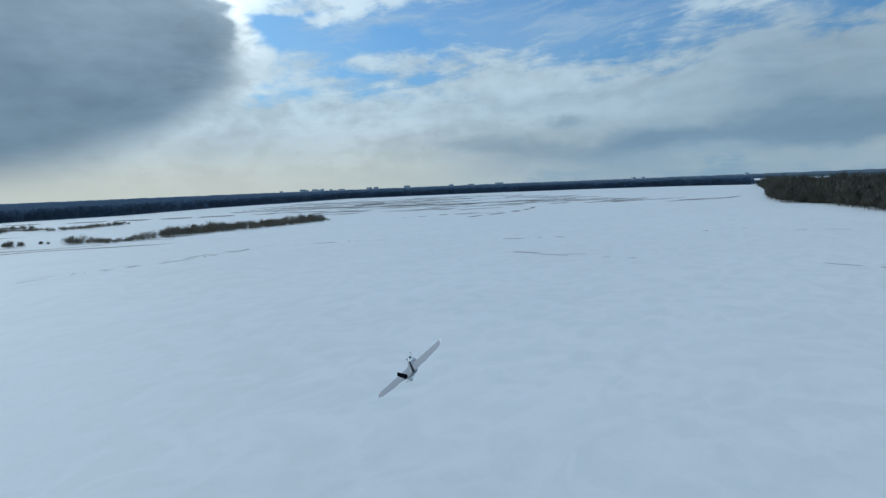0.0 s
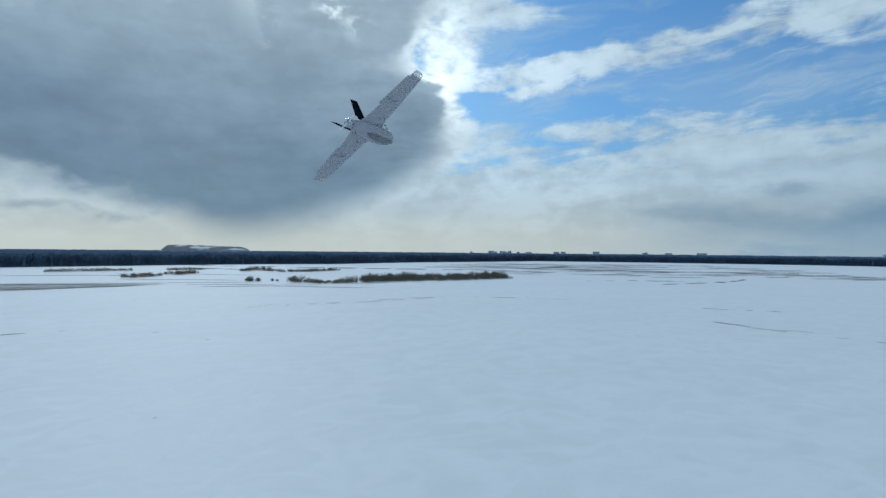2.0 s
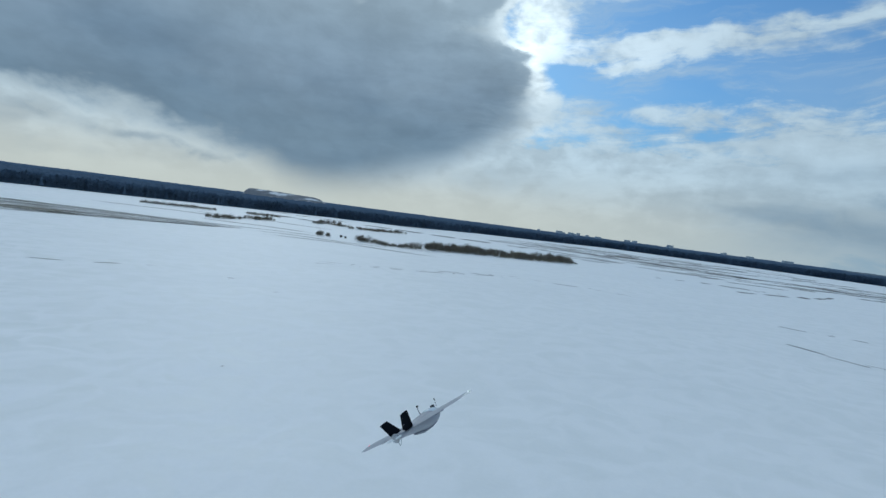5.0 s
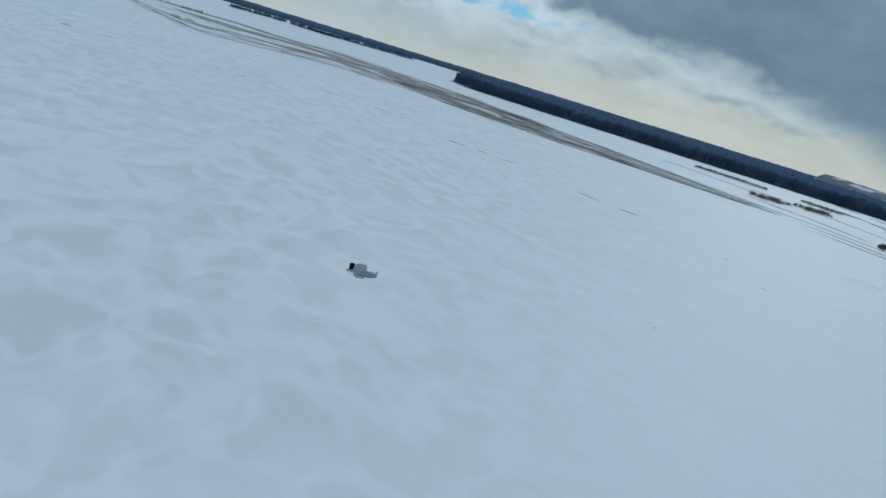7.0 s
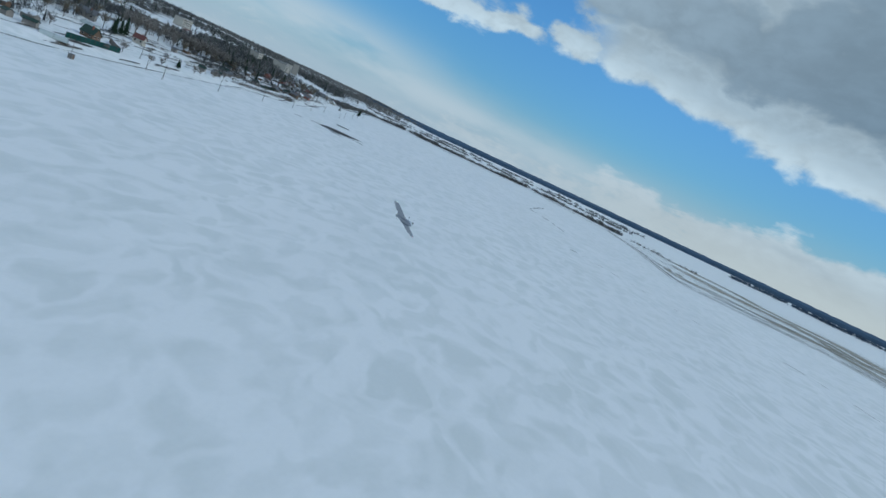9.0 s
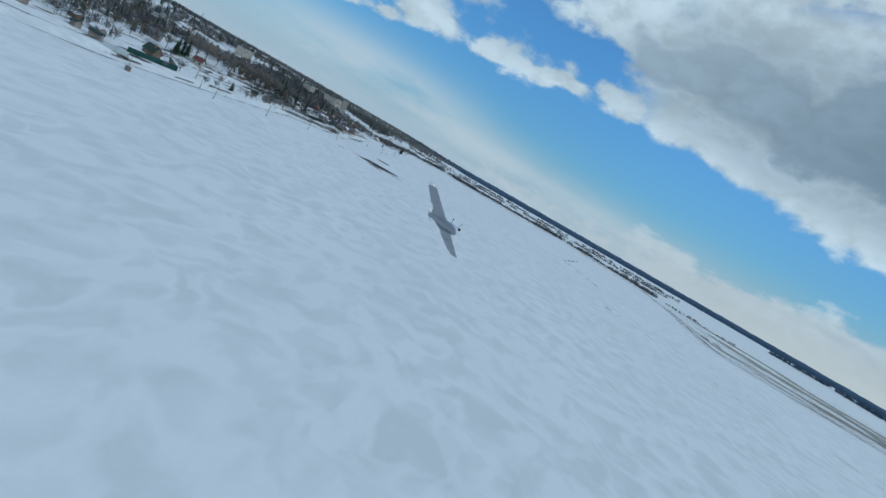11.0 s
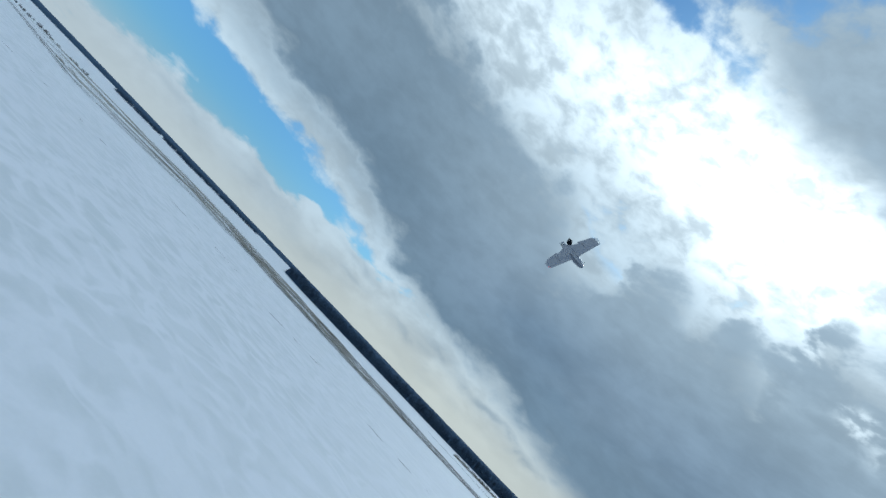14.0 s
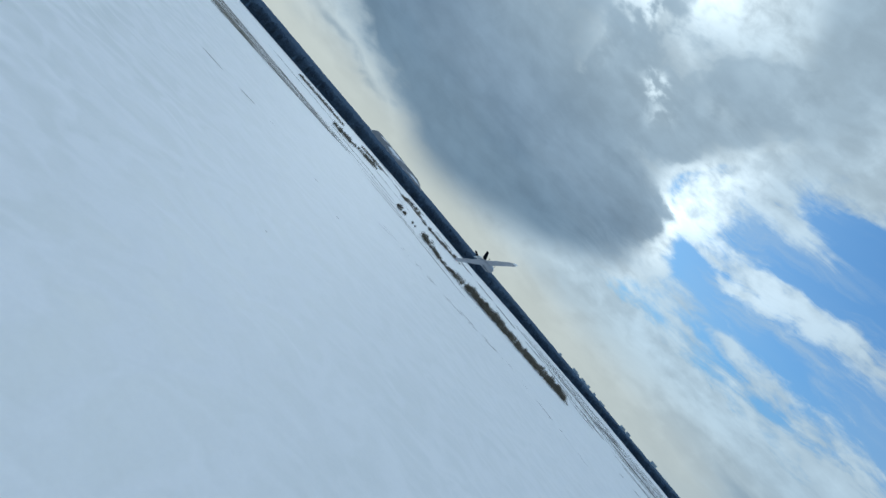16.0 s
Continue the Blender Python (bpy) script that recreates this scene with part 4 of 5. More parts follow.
ROOF_SNOW = material("snow_covered_roof", (0.78, 0.80, 0.82), 0.7, 0, 0.06, 0.5, 8, 0.2)
FENCE_GREEN = material("blue_green_sheet_fence", (0.018, 0.105, 0.095), 0.55, 0.0, 0.12, 0.3, 12, 0.2)
GLASS_DARK = material("dark_window_glass", (0.03, 0.035, 0.045), 0.12, 0, 0.1, 2, 6, 0)
POLE_WOOD = material("weathered_pole_wood", (0.11, 0.095, 0.08), 0.9, 0, 0.25, 1.5, 10, 0.3, "Object", 0.2)
FILM = material("milky_greenhouse_film", (0.45, 0.50, 0.50), 0.35, 0, 0.15, 0.5, 8, 0.1)
BLOCK_PALE = material("pale_apartment_panels", (0.40, 0.375, 0.33), 0.85, 0, 0.1, 0.1, 10, 0.1, "Object", 0.15)
# concrete lightened and blued in its base colour to imitate distance haze
HAZY = material("haze_paled_concrete", (0.46, 0.52, 0.58), 0.9, 0, 0.1, 0.02, 8, 0)
STEEL = material("grey_lattice_steel", (0.16, 0.15, 0.15), 0.6, 0.3, 0.15, 1, 8, 0.1)


def box_bm(x0, y0, z0, x1, y1, z1, bevel=0.0):
    bm = bmesh.new()
    bmesh.ops.create_cube(bm, size=1)
    for v in bm.verts:
        v.co = ((x0 + x1) / 2 + v.co.x * (x1 - x0), (y0 + y1) / 2 + v.co.y * (y1 - y0), (z0 + z1) / 2 + v.co.z * (z1 - z0))
    if bevel:
        bmesh.ops.bevel(bm, geom=bm.edges[:], offset=bevel, segments=1, affect="EDGES")
    return bm


def gable_bm(w, l, h, g):
    """Walls with gables: ridge along y."""
    bm = bmesh.new()
    pts = [(-w / 2, -.6), (w / 2, -.6), (w / 2, h), (0, h + g), (-w / 2, h)]
    a = [bm.verts.new((x, -l / 2, z)) for x, z in pts]
    b = [bm.verts.new((x, l / 2, z)) for x, z in pts]
    bm.faces.new(a)
    bm.faces.new(b[::-1])
    for k in range(5):
        bm.faces.new((a[k], b[k], b[(k + 1) % 5], a[(k + 1) % 5]))
    bmesh.ops.recalc_face_normals(bm, faces=bm.faces[:])
    return bm


def slope_bm(w, l, h, g, side, over=0.45, thick=0.16):
    bm = bmesh.new()
    k = g / (w / 2)
    x1 = (w / 2 + over) * side
    prof = [(0, h + g + .02), (x1, h + g - abs(x1) * k + .02), (x1, h + g - abs(x1) * k + .02 + thick), (0, h + g + .02 + thick)]
    a = [bm.verts.new((x, -l / 2 - over, z)) for x, z in prof]
    b = [bm.verts.new((x, l / 2 + over, z)) for x, z in prof]
    bm.faces.new(a)
    bm.faces.new(b[::-1])
    for i in range(4):
        bm.faces.new((a[i], b[i], b[(i + 1) % 4], a[(i + 1) % 4]))
    bmesh.ops.recalc_face_normals(bm, faces=bm.faces[:])
    return bm


def house(x, y, turn, w, l, h, g, wall, roof, label, category="house", windows=True):
    t = thing(category.replace(" ", "_"), pose(x, y, height(x, y), 0, 0, turn), label, category, "village houses")
    part("wall", gable_bm(w, l, h, g), wall, t)
    for s in (-1, 1):
        part("roof_slope", slope_bm(w, l, h, g, s), roof, t)
    if windows:
        for s in (-1, 1):
            for k in (-.28, .28):
                f = part("window", box_bm(s * w / 2 - .05, k * l - .55, h * .35, s * w / 2 + .05, k * l + .55, h * .8), WALL_PALE, t)
                part("pane", box_bm(s * w / 2 - .07, k * l - .45, h * .35 + .1, s * w / 2 + .07, k * l + .45, h * .8 - .1), GLASS_DARK, f)
            for k in (-.22, .22):
                f = part("window", box_bm(k * w - .5, s * l / 2 - .05, h * .35, k * w + .5, s * l / 2 + .05, h * .8), WALL_PALE, t)
                part("pane", box_bm(k * w - .4, s * l / 2 - .07, h * .35 + .1, k * w + .4, s * l / 2 + .07, h * .8 - .1), GLASS_DARK, f)
        part("chimney", box_bm(w * .12, l * .15, h + g * .5, w * .12 + .6, l * .15 + .6, h + g + .8, .04), WALL_RED, t, "red brick chimney")
    return t


# the nearest houses
house(-153, -251, 28, 6.0, 6.6, 2.5, 3.2, WALL_BROWN, ROOF_GREEN, "brown timber house with steep dark green roof")
house(-206, -302, 40, 5.2, 6.2, 3.4, 2.4, WALL_PALE, ROOF_RED, "small pale house with a red gable roof")
house(-122, -238, 20, 4.0, 6, 2.4, 1.2, WALL_GREY, ROOF_SNOW, "grey garden shed under snow", "shed", False)
house(-182, -318, 55, 7, 9, 3.2, 2.6, WALL_GREY, ROOF_GREY, "weathered grey house with slate roof")
house(-100, -262, 15, 7, 9, 3.2, 2.6, WALL_BROWN, ROOF_GREY, "brown house with grey slate roof on the bank")
rng = random.Random(12)
KINDS = [(WALL_BROWN, ROOF_GREY, "brown timber house with grey roof"), (WALL_PALE, ROOF_SNOW, "pale house under a snow-covered roof"),
         (WALL_RED, ROOF_RED, "brick house with rust-red roof"), (WALL_GREY, ROOF_GREY, "grey wooden house with slate roof"),
         (WALL_GREY, ROOF_SNOW, "grey wooden house under snow"), (WALL_RED, ROOF_GREY, "red brick house with grey roof")]
for x, y, k in ((-421, -430, 2), (-440, -425, 2), (-405, -440, 3), (-538, -481, 2), (-520, -500, 5), (-348, -388, 4), (-372, -395, 3), (-330, -372, 0), (-395, -385, 4),
                (-365, -352, 3), (-400, -362, 0), (-430, -385, 4), (-455, -400, 5), (-480, -432, 0), (-500, -440, 1), (-290, -420, 1), (-330, -470, 4), (-409, -560, 1),
                (-430, -600, 2), (-462, -620, 1), (-479, -640, 4), (-520, -650, 1), (-474, -540, 1), (-560, -560, 4), (-600, -600, 1), (-640, -560, 3), (-700, -640, 1),
                (-310, -560, 1), (-350, -610, 4), (-260, -480, 3), (-230, -440, 4), (-609, -500, 1)):
    wall, roof, label = KINDS[k]
    house(x, y, rng.choice((25, 35, 115, 125)) + rng.uniform(-8, 8), rng.uniform(5, 7.5), rng.uniform(6.5, 9.5), rng.uniform(2.4, 3.2), rng.uniform(1.6, 2.6), wall, roof, label)


for k in range(34):
    x = rng.uniform(-480, -245) if k < 26 else rng.uniform(-125, -60)
    y = lerp_line(SHORE_LINE, x) - rng.uniform(18, 85)
    wall, roof, lab = rng.choice(((WALL_GREY, ROOF_GREY, "small grey garden shed in snow"), (WALL_BROWN, ROOF_SNOW, "brown garden shed with snowy roof"), (WALL_GREY, ROOF_GREEN, "garden shed with dark green roof")))
    house(x, y, rng.uniform(10, 60), rng.uniform(2.6, 4), rng.uniform(3, 5), rng.uniform(1.9, 2.4), rng.uniform(.7, 1.3), wall, roof, lab, "shed", False)


def apartment_block(x, y, turn, w, d, floors, label):
    t = thing("apartment_block", pose(x, y, height(x, y), 0, 0, turn), label, "apartment block", "far apartment blocks")
    h = floors * 3.0 + 1.0
    part("wall", box_bm(-w / 2, -d / 2, -1, w / 2, d / 2, h), BLOCK_PALE, t)
    part("roof", box_bm(-w / 2 - .3, -d / 2 - .3, h, w / 2 + .3, d / 2 + .3, h + .7), ROOF_GREY, t)
    win = box_bm(-.9, -.08, -.8, .9, .08, .8)
    me = bpy.data.meshes.new("window")
    win.to_mesh(me)
    win.free()
    me.materials.append(GLASS_DARK)
    for fl in range(floors):
        for k in range(int(w / 4)):
            for s in (-1, 1):
                o = new("window", me)
                o.parent = t
                o.location = (-w / 2 + 2 + k * 4, s * d / 2, 2 + fl * 3.0)
    return t


for x, y, a, w, fl, lab in ((-640, -655, 40, 26, 5, "pale yellow apartment block on the hillside"), (-700, -735, 40, 40, 5, "pale apartment block among bare trees"),
                            (-547, -610, 38, 30, 5, "long pale apartment block above the gardens"), (-780, -800, 30, 36, 5, "far pale apartment block on the ridge"),
                            (-860, -860, 50, 30, 7, "far taller apartment block on the ridge"), (-500, -720, 40, 44, 4, "low pale block behind the village")):
    apartment_block(x, y, a, w, 12, fl, lab)


def sheet_fence(x0, y0, x1, y1, mat, label):
    length = math.hypot(x1 - x0, y1 - y0)
    t = thing("sheet_metal_fence", pose(x0, y0, 0, 0, 0, math.degrees(math.atan2(y1 - y0, x1 - x0))), label, "fence")
    k = int(length / 2.5)
    for i in range(k):
        u = (i + .5) / k
        z = height(x0 + (x1 - x0) * u, y0 + (y1 - y0) * u)
        bm = bmesh.new()
        xs = [i * length / k + j * (length / k) / 10 for j in range(11)]
        lo = [bm.verts.new((q, .04 * (j % 2), z - .3)) for j, q in enumerate(xs)]
        hi = [bm.verts.new((q, .04 * (j % 2), z + 2.6)) for j, q in enumerate(xs)]
        for j in range(10):
            bm.faces.new((lo[j], lo[j + 1], hi[j + 1], hi[j]))
        bmesh.ops.solidify(bm, geom=bm.faces[:], thickness=.02)
        part("panel", bm, mat, t)
        part("post", box_bm(i * length / k - .05, -.12, z - .3, i * length / k + .05, -.02, z + 2.5), STEEL, t)
    return t


sheet_fence(-130, -224, -159, -234, FENCE_GREEN, "long blue-green sheet metal fence on the bank")
sheet_fence(-159, -234, -168, -262, WALL_GREY, "grey board fence beside a garden")
sheet_fence(-330, -330, -372, -352, ROOF_GREEN, "dark green garden fence")
sheet_fence(-385, -372, -440, -398, FENCE_GREEN, "green fence between village gardens")
sheet_fence(-270, -312, -325, -345, WALL_GREY, "weathered board fence along gardens")


def tunnel(x, y, turn, w, l):
    t = thing("greenhouse", pose(x, y, height(x, y), 0, 0, turn), "milky plastic greenhouse tunnel in snow", "greenhouse")
    bm = bmesh.new()
    ring = []
    for yy in (-l / 2, -l / 4, 0, l / 4, l / 2):
        ring.append([bm.verts.new((math.cos(a) * w / 2, yy, math.sin(a) * w * .55 - .1)) for a in [math.pi * k / 10 for k in range(11)]])
    for a, b in zip(ring, ring[1:]):
        for k in range(10):
            bm.faces.new((a[k], a[k + 1], b[k + 1], b[k]))
    bm.faces.new(ring[0]), bm.faces.new(ring[-1][::-1])
    part("cover", bm, FILM, t, smooth=False)
    for yy in (-l / 2, 0, l / 2):
        v, f = [], []
        for k in range(8):
            a, b = math.pi * k / 8, math.pi * (k + 1) / 8
            prism(v, f, (math.cos(a) * w / 2 * 1.02, yy, math.sin(a) * w * .56), (math.cos(b) * w / 2 * 1.02, yy, math.sin(b) * w * .56), .06, .06)
        mesh_ob("hoop", v, f, STEEL, t)
    return t


tunnel(-121, -213, 62, 3.6, 10)
tunnel(-172, -292, 30, 4, 9)


def power_pole(x, y, tall, lean, turn):
    t = thing("utility_pole", pose(x, y, height(x, y), lean, 0, turn), "weathered wooden utility pole standing in snow", "utility pole", "poles along the shore")
    v, f = [], []
    prism(v, f, (0, 0, -.5), (0, 0, tall), .12, .08, 8)
    mesh_ob("post", v, f, POLE_WOOD, t)
    part("crossarm", box_bm(-.9, -.06, tall - .7, .9, .06, tall - .58), POLE_WOOD, t)
    for k in (-.8, 0, .8):
        v, f = [], []
        prism(v, f, (k, 0, tall - .58), (k, 0, tall - .36), .05, .03, 6)
        mesh_ob("insulator", v, f, WALL_PALE, t)
    v, f = [], []
    prism(v, f, (1.1, 0, -.4), (.05, 0, tall * .45), .06, .05, 6)
    mesh_ob("brace", v, f, POLE_WOOD, t)
    return t


POLES = [(-116, -184), (-167, -208), (-166, -221), (-174, -242), (-217, -232), (-271, -256), (-327, -284), (-380, -315), (-430, -345), (-448, -339), (-483, -362), (-540, -398), (-600, -440), (-659, -478)]
for k, (x, y) in enumerate(POLES):
    if k:
        power_pole(x, y, 6.9 + .3 * (k % 3), (-1) ** k * 1.5, 25 + 5 * (k % 4))

hut = thing("ice_fishing_hut", pose(-115, -184, 0, 0, 0, 30), "small dark grey hut standing on the ice", "hut")
part("wall", box_bm(-.8, -.8, 0, .8, .8, 1.8, .03), WALL_GREY, hut)
part("roof", box_bm(-.95, -.95, 1.8, .95, .95, 1.92), ROOF_GREY, hut)
part("door", box_bm(-.35, .8, .05, .35, .86, 1.6), WALL_BROWN, hut)
part("mast", box_bm(-.7, -.7, 1.9, -.62, -.62, 6.2), POLE_WOOD, hut, "thin wooden mast")

mast = thing("lattice_mast", pose(-470, -812, height(-470, -812)), "tall grey lattice radio mast on the wooded ridge", "mast")
for k in range(3):
    a = 2 * math.pi * k / 3
    v, f = [], []
    prism(v, f, (math.cos(a) * 1.6, math.sin(a) * 1.6, -1), (math.cos(a) * .4, math.sin(a) * .4, 24), .16, .12, 4)
    mesh_ob("leg", v, f, STEEL, mast)
    for z in range(0, 24, 3):
        b = 2 * math.pi * (k + 1) / 3
        r0, r1 = 1.6 - 1.2 * z / 24, 1.6 - 1.2 * (z + 3) / 24
        v, f = [], []
        prism(v, f, (math.cos(a) * r0, math.sin(a) * r0, z), (math.cos(b) * r1, math.sin(b) * r1, z + 3), .06, .06, 3)
        mesh_ob("brace", v, f, STEEL, mast)


# trees of the village, one by one
def bare_tree_meshes(seed, h, limbs=9, round_crown=False):
    rng = random.Random(seed)
    v, f = [], []
    prism(v, f, (0, 0, -.4), (rng.uniform(-.3, .3), rng.uniform(-.3, .3), h * .45), h * .022, h * .013, 6)
    top = Vector(v[-1])
    prism(v, f, (0, 0, h * .44), (rng.uniform(-.5, .5), rng.uniform(-.5, .5), h * .85), h * .013, h * .003, 5)
    tv, tf = [], []
    for k in range(limbs):
        a = 2.4 * k + rng.uniform(-.4, .4)
        z0 = h * rng.uniform(.2 if round_crown else .3, .65)
        out = h * rng.uniform(.16, .30) * (1.3 if round_crown else 1)
        tip = (math.cos(a) * out, math.sin(a) * out, z0 + h * rng.uniform(.18, .32))
        prism(v, f, (0, 0, z0), tip, h * .009, h * .003, 4)
        for _ in range(4):
            b = a + rng.uniform(-.9, .9)
            t = rng.uniform(.4, 1)
            s = Vector((0, 0, z0)).lerp(Vector(tip), t)
            e = s + Vector((math.cos(b) * h * .10, math.sin(b) * h * .10, h * rng.uniform(.06, .16)))
            prism(tv, tf, s, e, h * .004, h * .0015, 3)
            for _ in range(5):
                c = b + rng.uniform(-1.2, 1.2)
                m = s.lerp(e, rng.uniform(.3, 1))
                q = m + Vector((math.cos(c) * h * .06, math.sin(c) * h * .06, h * rng.uniform(.02, .10)))
                d = Vector((-math.sin(c), math.cos(c), .3)) * h * .010
                i = len(tv)
                tv += [m - d * .4, m + d * .4, (m + q) / 2 + d, q, (m + q) / 2 - d]
                tf.append((i, i + 1, i + 2, i + 3, i + 4))
    twig_cloud(tv, tf, rng, 0, 0, h * .12, h * .86, h * (.36 if round_crown else .26), 420, .007)
    return (v, f), (tv, tf)


def bare_tree(seed, h, mat, label, category, name, limbs=9, round_crown=False):
    t = thing(name, pose(0, 0, -50), label, category)
    a, b = bare_tree_meshes(seed, h, limbs, round_crown)
    mesh_ob("trunk", *a, BARK, t)
    mesh_ob("crown", *b, mat, t)
    return t


def plant(proto, x, y, turn, size=1.0, group=""):
    c = copy_thing(proto, pose(x, y, height(x, y) - .1, 0, 0, turn) @ Matrix.Scale(size, 4))
    return tagged(c, group=group)


def fir_tree(h):
    t = thing("fir_tree", pose(0, 0, -50), "dark green fir tree in snow", "fir tree")
    v, f = [], []
    prism(v, f, (0, 0, -.4), (0, 0, h * .95), h * .02, h * .004, 6)
    mesh_ob("trunk", v, f, BARK, t)
    rng = random.Random(3)
    v, f = [], []
    for k in range(11):
        z = h * (.10 + .08 * k)
        r = h * .29 * (1 - k / 11.5)
        for s in range(11):
            a = 2 * math.pi * (s + .5 * (k % 2)) / 11 + rng.uniform(-.15, .15)
            q = r * rng.uniform(.7, 1.15)
            w = .30 + .2 * rng.random()
            i = len(v)
            v += [(0, 0, z + h * .10), (math.cos(a - w) * q * .6, math.sin(a - w) * q * .6, z + h * .015), (math.cos(a) * q, math.sin(a) * q, z - h * .03),
                  (math.cos(a + w) * q * .6, math.sin(a + w) * q * .6, z + h * .015)]
            f += [(i, i + 1, i + 2), (i, i + 2, i + 3)]
    mesh_ob("crown", v, f, NEEDLE, t)
    return t


PROTO_BIRCH = [bare_tree(k, 12, GREY_TWIG, "tall bare pale grey tree on the snowy bank", "bare tree", "bare_tree", 11) for k in (1, 2)]
PROTO_DARK = [bare_tree(k, 11, TWIG, "bare brown tree beside village gardens", "bare tree", "bare_tree", 11) for k in (5, 6)]
PROTO_ROUND = bare_tree(9, 7, GREY_TWIG, "round pale bare fruit tree in snow", "bare tree", "fruit_tree", 16, True)
PROTO_FIR = fir_tree(10)
rng = random.Random(21)
for x, y, s in ((-164, -241, 1.0), (-179, -241, .7), (-189, -247, .7), (-221, -264, .75), (-228, -268, .6), (-150, -229, .5), (-205, -270, .8), (-118, -228, .7), (-132, -244, .8), (-250, -283, .8), (-262, -290, .7)):
    plant(PROTO_ROUND, x, y, rng.uniform(0, 360), s, "fruit trees on the bank")
for x, y, s in ((-207, -260, .62), (-210, -263, .5), (-190, -301, 1.2), (-196, -306, 1.1), (-201, -310, 1.25), (-186, -296, .9), (-350, -362, 1.0), (-345, -372, .8), (-677, -500, .9), (-690, -512, 1.0), (-668, -494, .7), (-655, -486, .8), (-560, -440, .7), (-300, -345, .8)):
    plant(PROTO_FIR, x, y, rng.uniform(0, 360), s, "fir trees of the village")
for k in range(46):
    t = rng.random()
    x, y = -222 - 110 * t + rng.uniform(-8, 8), -352 - 45 * t + rng.uniform(-16, 22)
    plant(PROTO_BIRCH[k % 2], x, y, rng.uniform(0, 360), rng.uniform(.8, 1.3), "pale trees behind the houses")
for k in range(44):
    t = rng.random()
    x, y = -250 - 330 * t + rng.uniform(-10, 10), -325 - 170 * t + rng.uniform(-40, 14)
    plant(PROTO_DARK[k % 2], x, y, rng.uniform(0, 360), rng.uniform(.5, 1.0), "trees between village houses")
for k in range(20):
    x = rng.uniform(-210, -80)
    plant(PROTO_DARK[k % 2], x, lerp_line(SHORE_LINE, x) - rng.uniform(60, 130), rng.uniform(0, 360), rng.uniform(.6, 1.0), "trees between village houses")
for p in (*PROTO_BIRCH, *PROTO_DARK, PROTO_ROUND, PROTO_FIR):
    for o in (*p.children_recursive, p):
        bpy.data.objects.remove(o)

places = []
rng = random.Random(31)
while len(places) < 9500:
    x = rng.uniform(-1500, 40)
    d = rng.uniform(90, 800) if rng.random() < .62 else rng.uniform(52, 240)
    if -260 < x < -195 and d < 85 or x >= -195 and d < 60:
        continue
    y = lerp_line(SHORE_LINE, x) - d / .86
    if noise.noise((x * .0035, d * .0095, 3)) + .35 * noise.noise((x * .04, y * .04, 8)) > .03:
        places.append((x, y, rng.uniform(6, 13)))
places += [(x, lerp_line(SHORE_LINE, x) - d / .86, rng.uniform(6, 11)) for x, d in [(rng.uniform(-300, -60), rng.uniform(66, 170)) for _ in range(700)] if x > -190 or d > 95]
places_hill = list(places)
woods("hillside_woods", places[::2], HILL_WOODS, "bare brown woods covering the village hillside", "woods", 52, .032, .05, 32, (.30, .46), -.05)
woods("grey_hillside_woods", places[1::2], GREY_WOODS, "bare pale grey trees covering the village hillside", "woods", 46, .028, 0, 35, (.26, .40), -.05)
places = [(x, lerp_line(SHORE_LINE, x) - rng.uniform(700, 1300) / .86, rng.uniform(8, 14)) for x in [rng.uniform(-3200, 300) for _ in range(2600)]]
woods("dark_firs", [(x + 4, y + 3, h * 1.1) for x, y, h in random.Random(71).sample(places_hill, 900)], NEEDLE, "dark firs scattered through the hillside woods", "fir trees", 10, .05, 1.0, 72)
garden = []
rng = random.Random(73)
while len(garden) < 1500:
    x = rng.uniform(-680, -262)
    d = rng.uniform(20, 120)
    y = lerp_line(SHORE_LINE, x) - d / .86
    if noise.noise((x * .03, y * .03, 4)) > -.22:
        garden.append((x, y, rng.uniform(3, 7.5)))
while len(garden) < 2000:
    x = rng.uniform(-178, -30)
    d = rng.uniform(34, 125)
    y = lerp_line(SHORE_LINE, x) - d / .86
    if noise.noise((x * .04, y * .04, 6)) > -.05 and not (-170 < x < -135 and d < 52):
        garden.append((x, y, rng.uniform(3, 8)))
woods("garden_trees", garden, HILL_WOODS, "bare fruit trees and bushes of the village gardens", "trees", 46, .02, .08, 74, (.35, .55))
far_bank = [(x, lerp_line(SHORE_LINE, x) - rng.uniform(30, 700) / .86, rng.uniform(9, 17)) for x in [rng.uniform(-3000, -1000) for _ in range(5000)]]
woods("far_bank_woods", far_bank, GREY_WOODS, "grey-brown woods along the far bank", "woods", 22, .05, .1, 75, (.3, .5))
# ridge trees share the forest's haze-tinted colour
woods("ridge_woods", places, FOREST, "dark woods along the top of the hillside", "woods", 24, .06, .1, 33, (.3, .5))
woods("garden_scrub", [(x, lerp_line(SHORE_LINE, x) - rng.uniform(8, 45), rng.uniform(1, 2.8)) for x in [rng.uniform(-700, -230) for _ in range(300)]], TWIG, "low bare scrub along village gardens", "scrub", 40, .04, 0, 34, (.7, 1.0), -.26)
rng = random.Random(51)
lines = []
for k in range(150):
    d = 16 + 560 * (k / 150) ** 1.7
    x0 = rng.uniform(-1300, -60)
    n = rng.randrange(4, 9)
    lines.append(([(x0 - 18 * i, lerp_line(SHORE_LINE, x0 - 18 * i) - d * 1.16 + rng.uniform(-4, 4)) for i in range(n)], rng.uniform(.10, .22) * d + 3))
slope = []
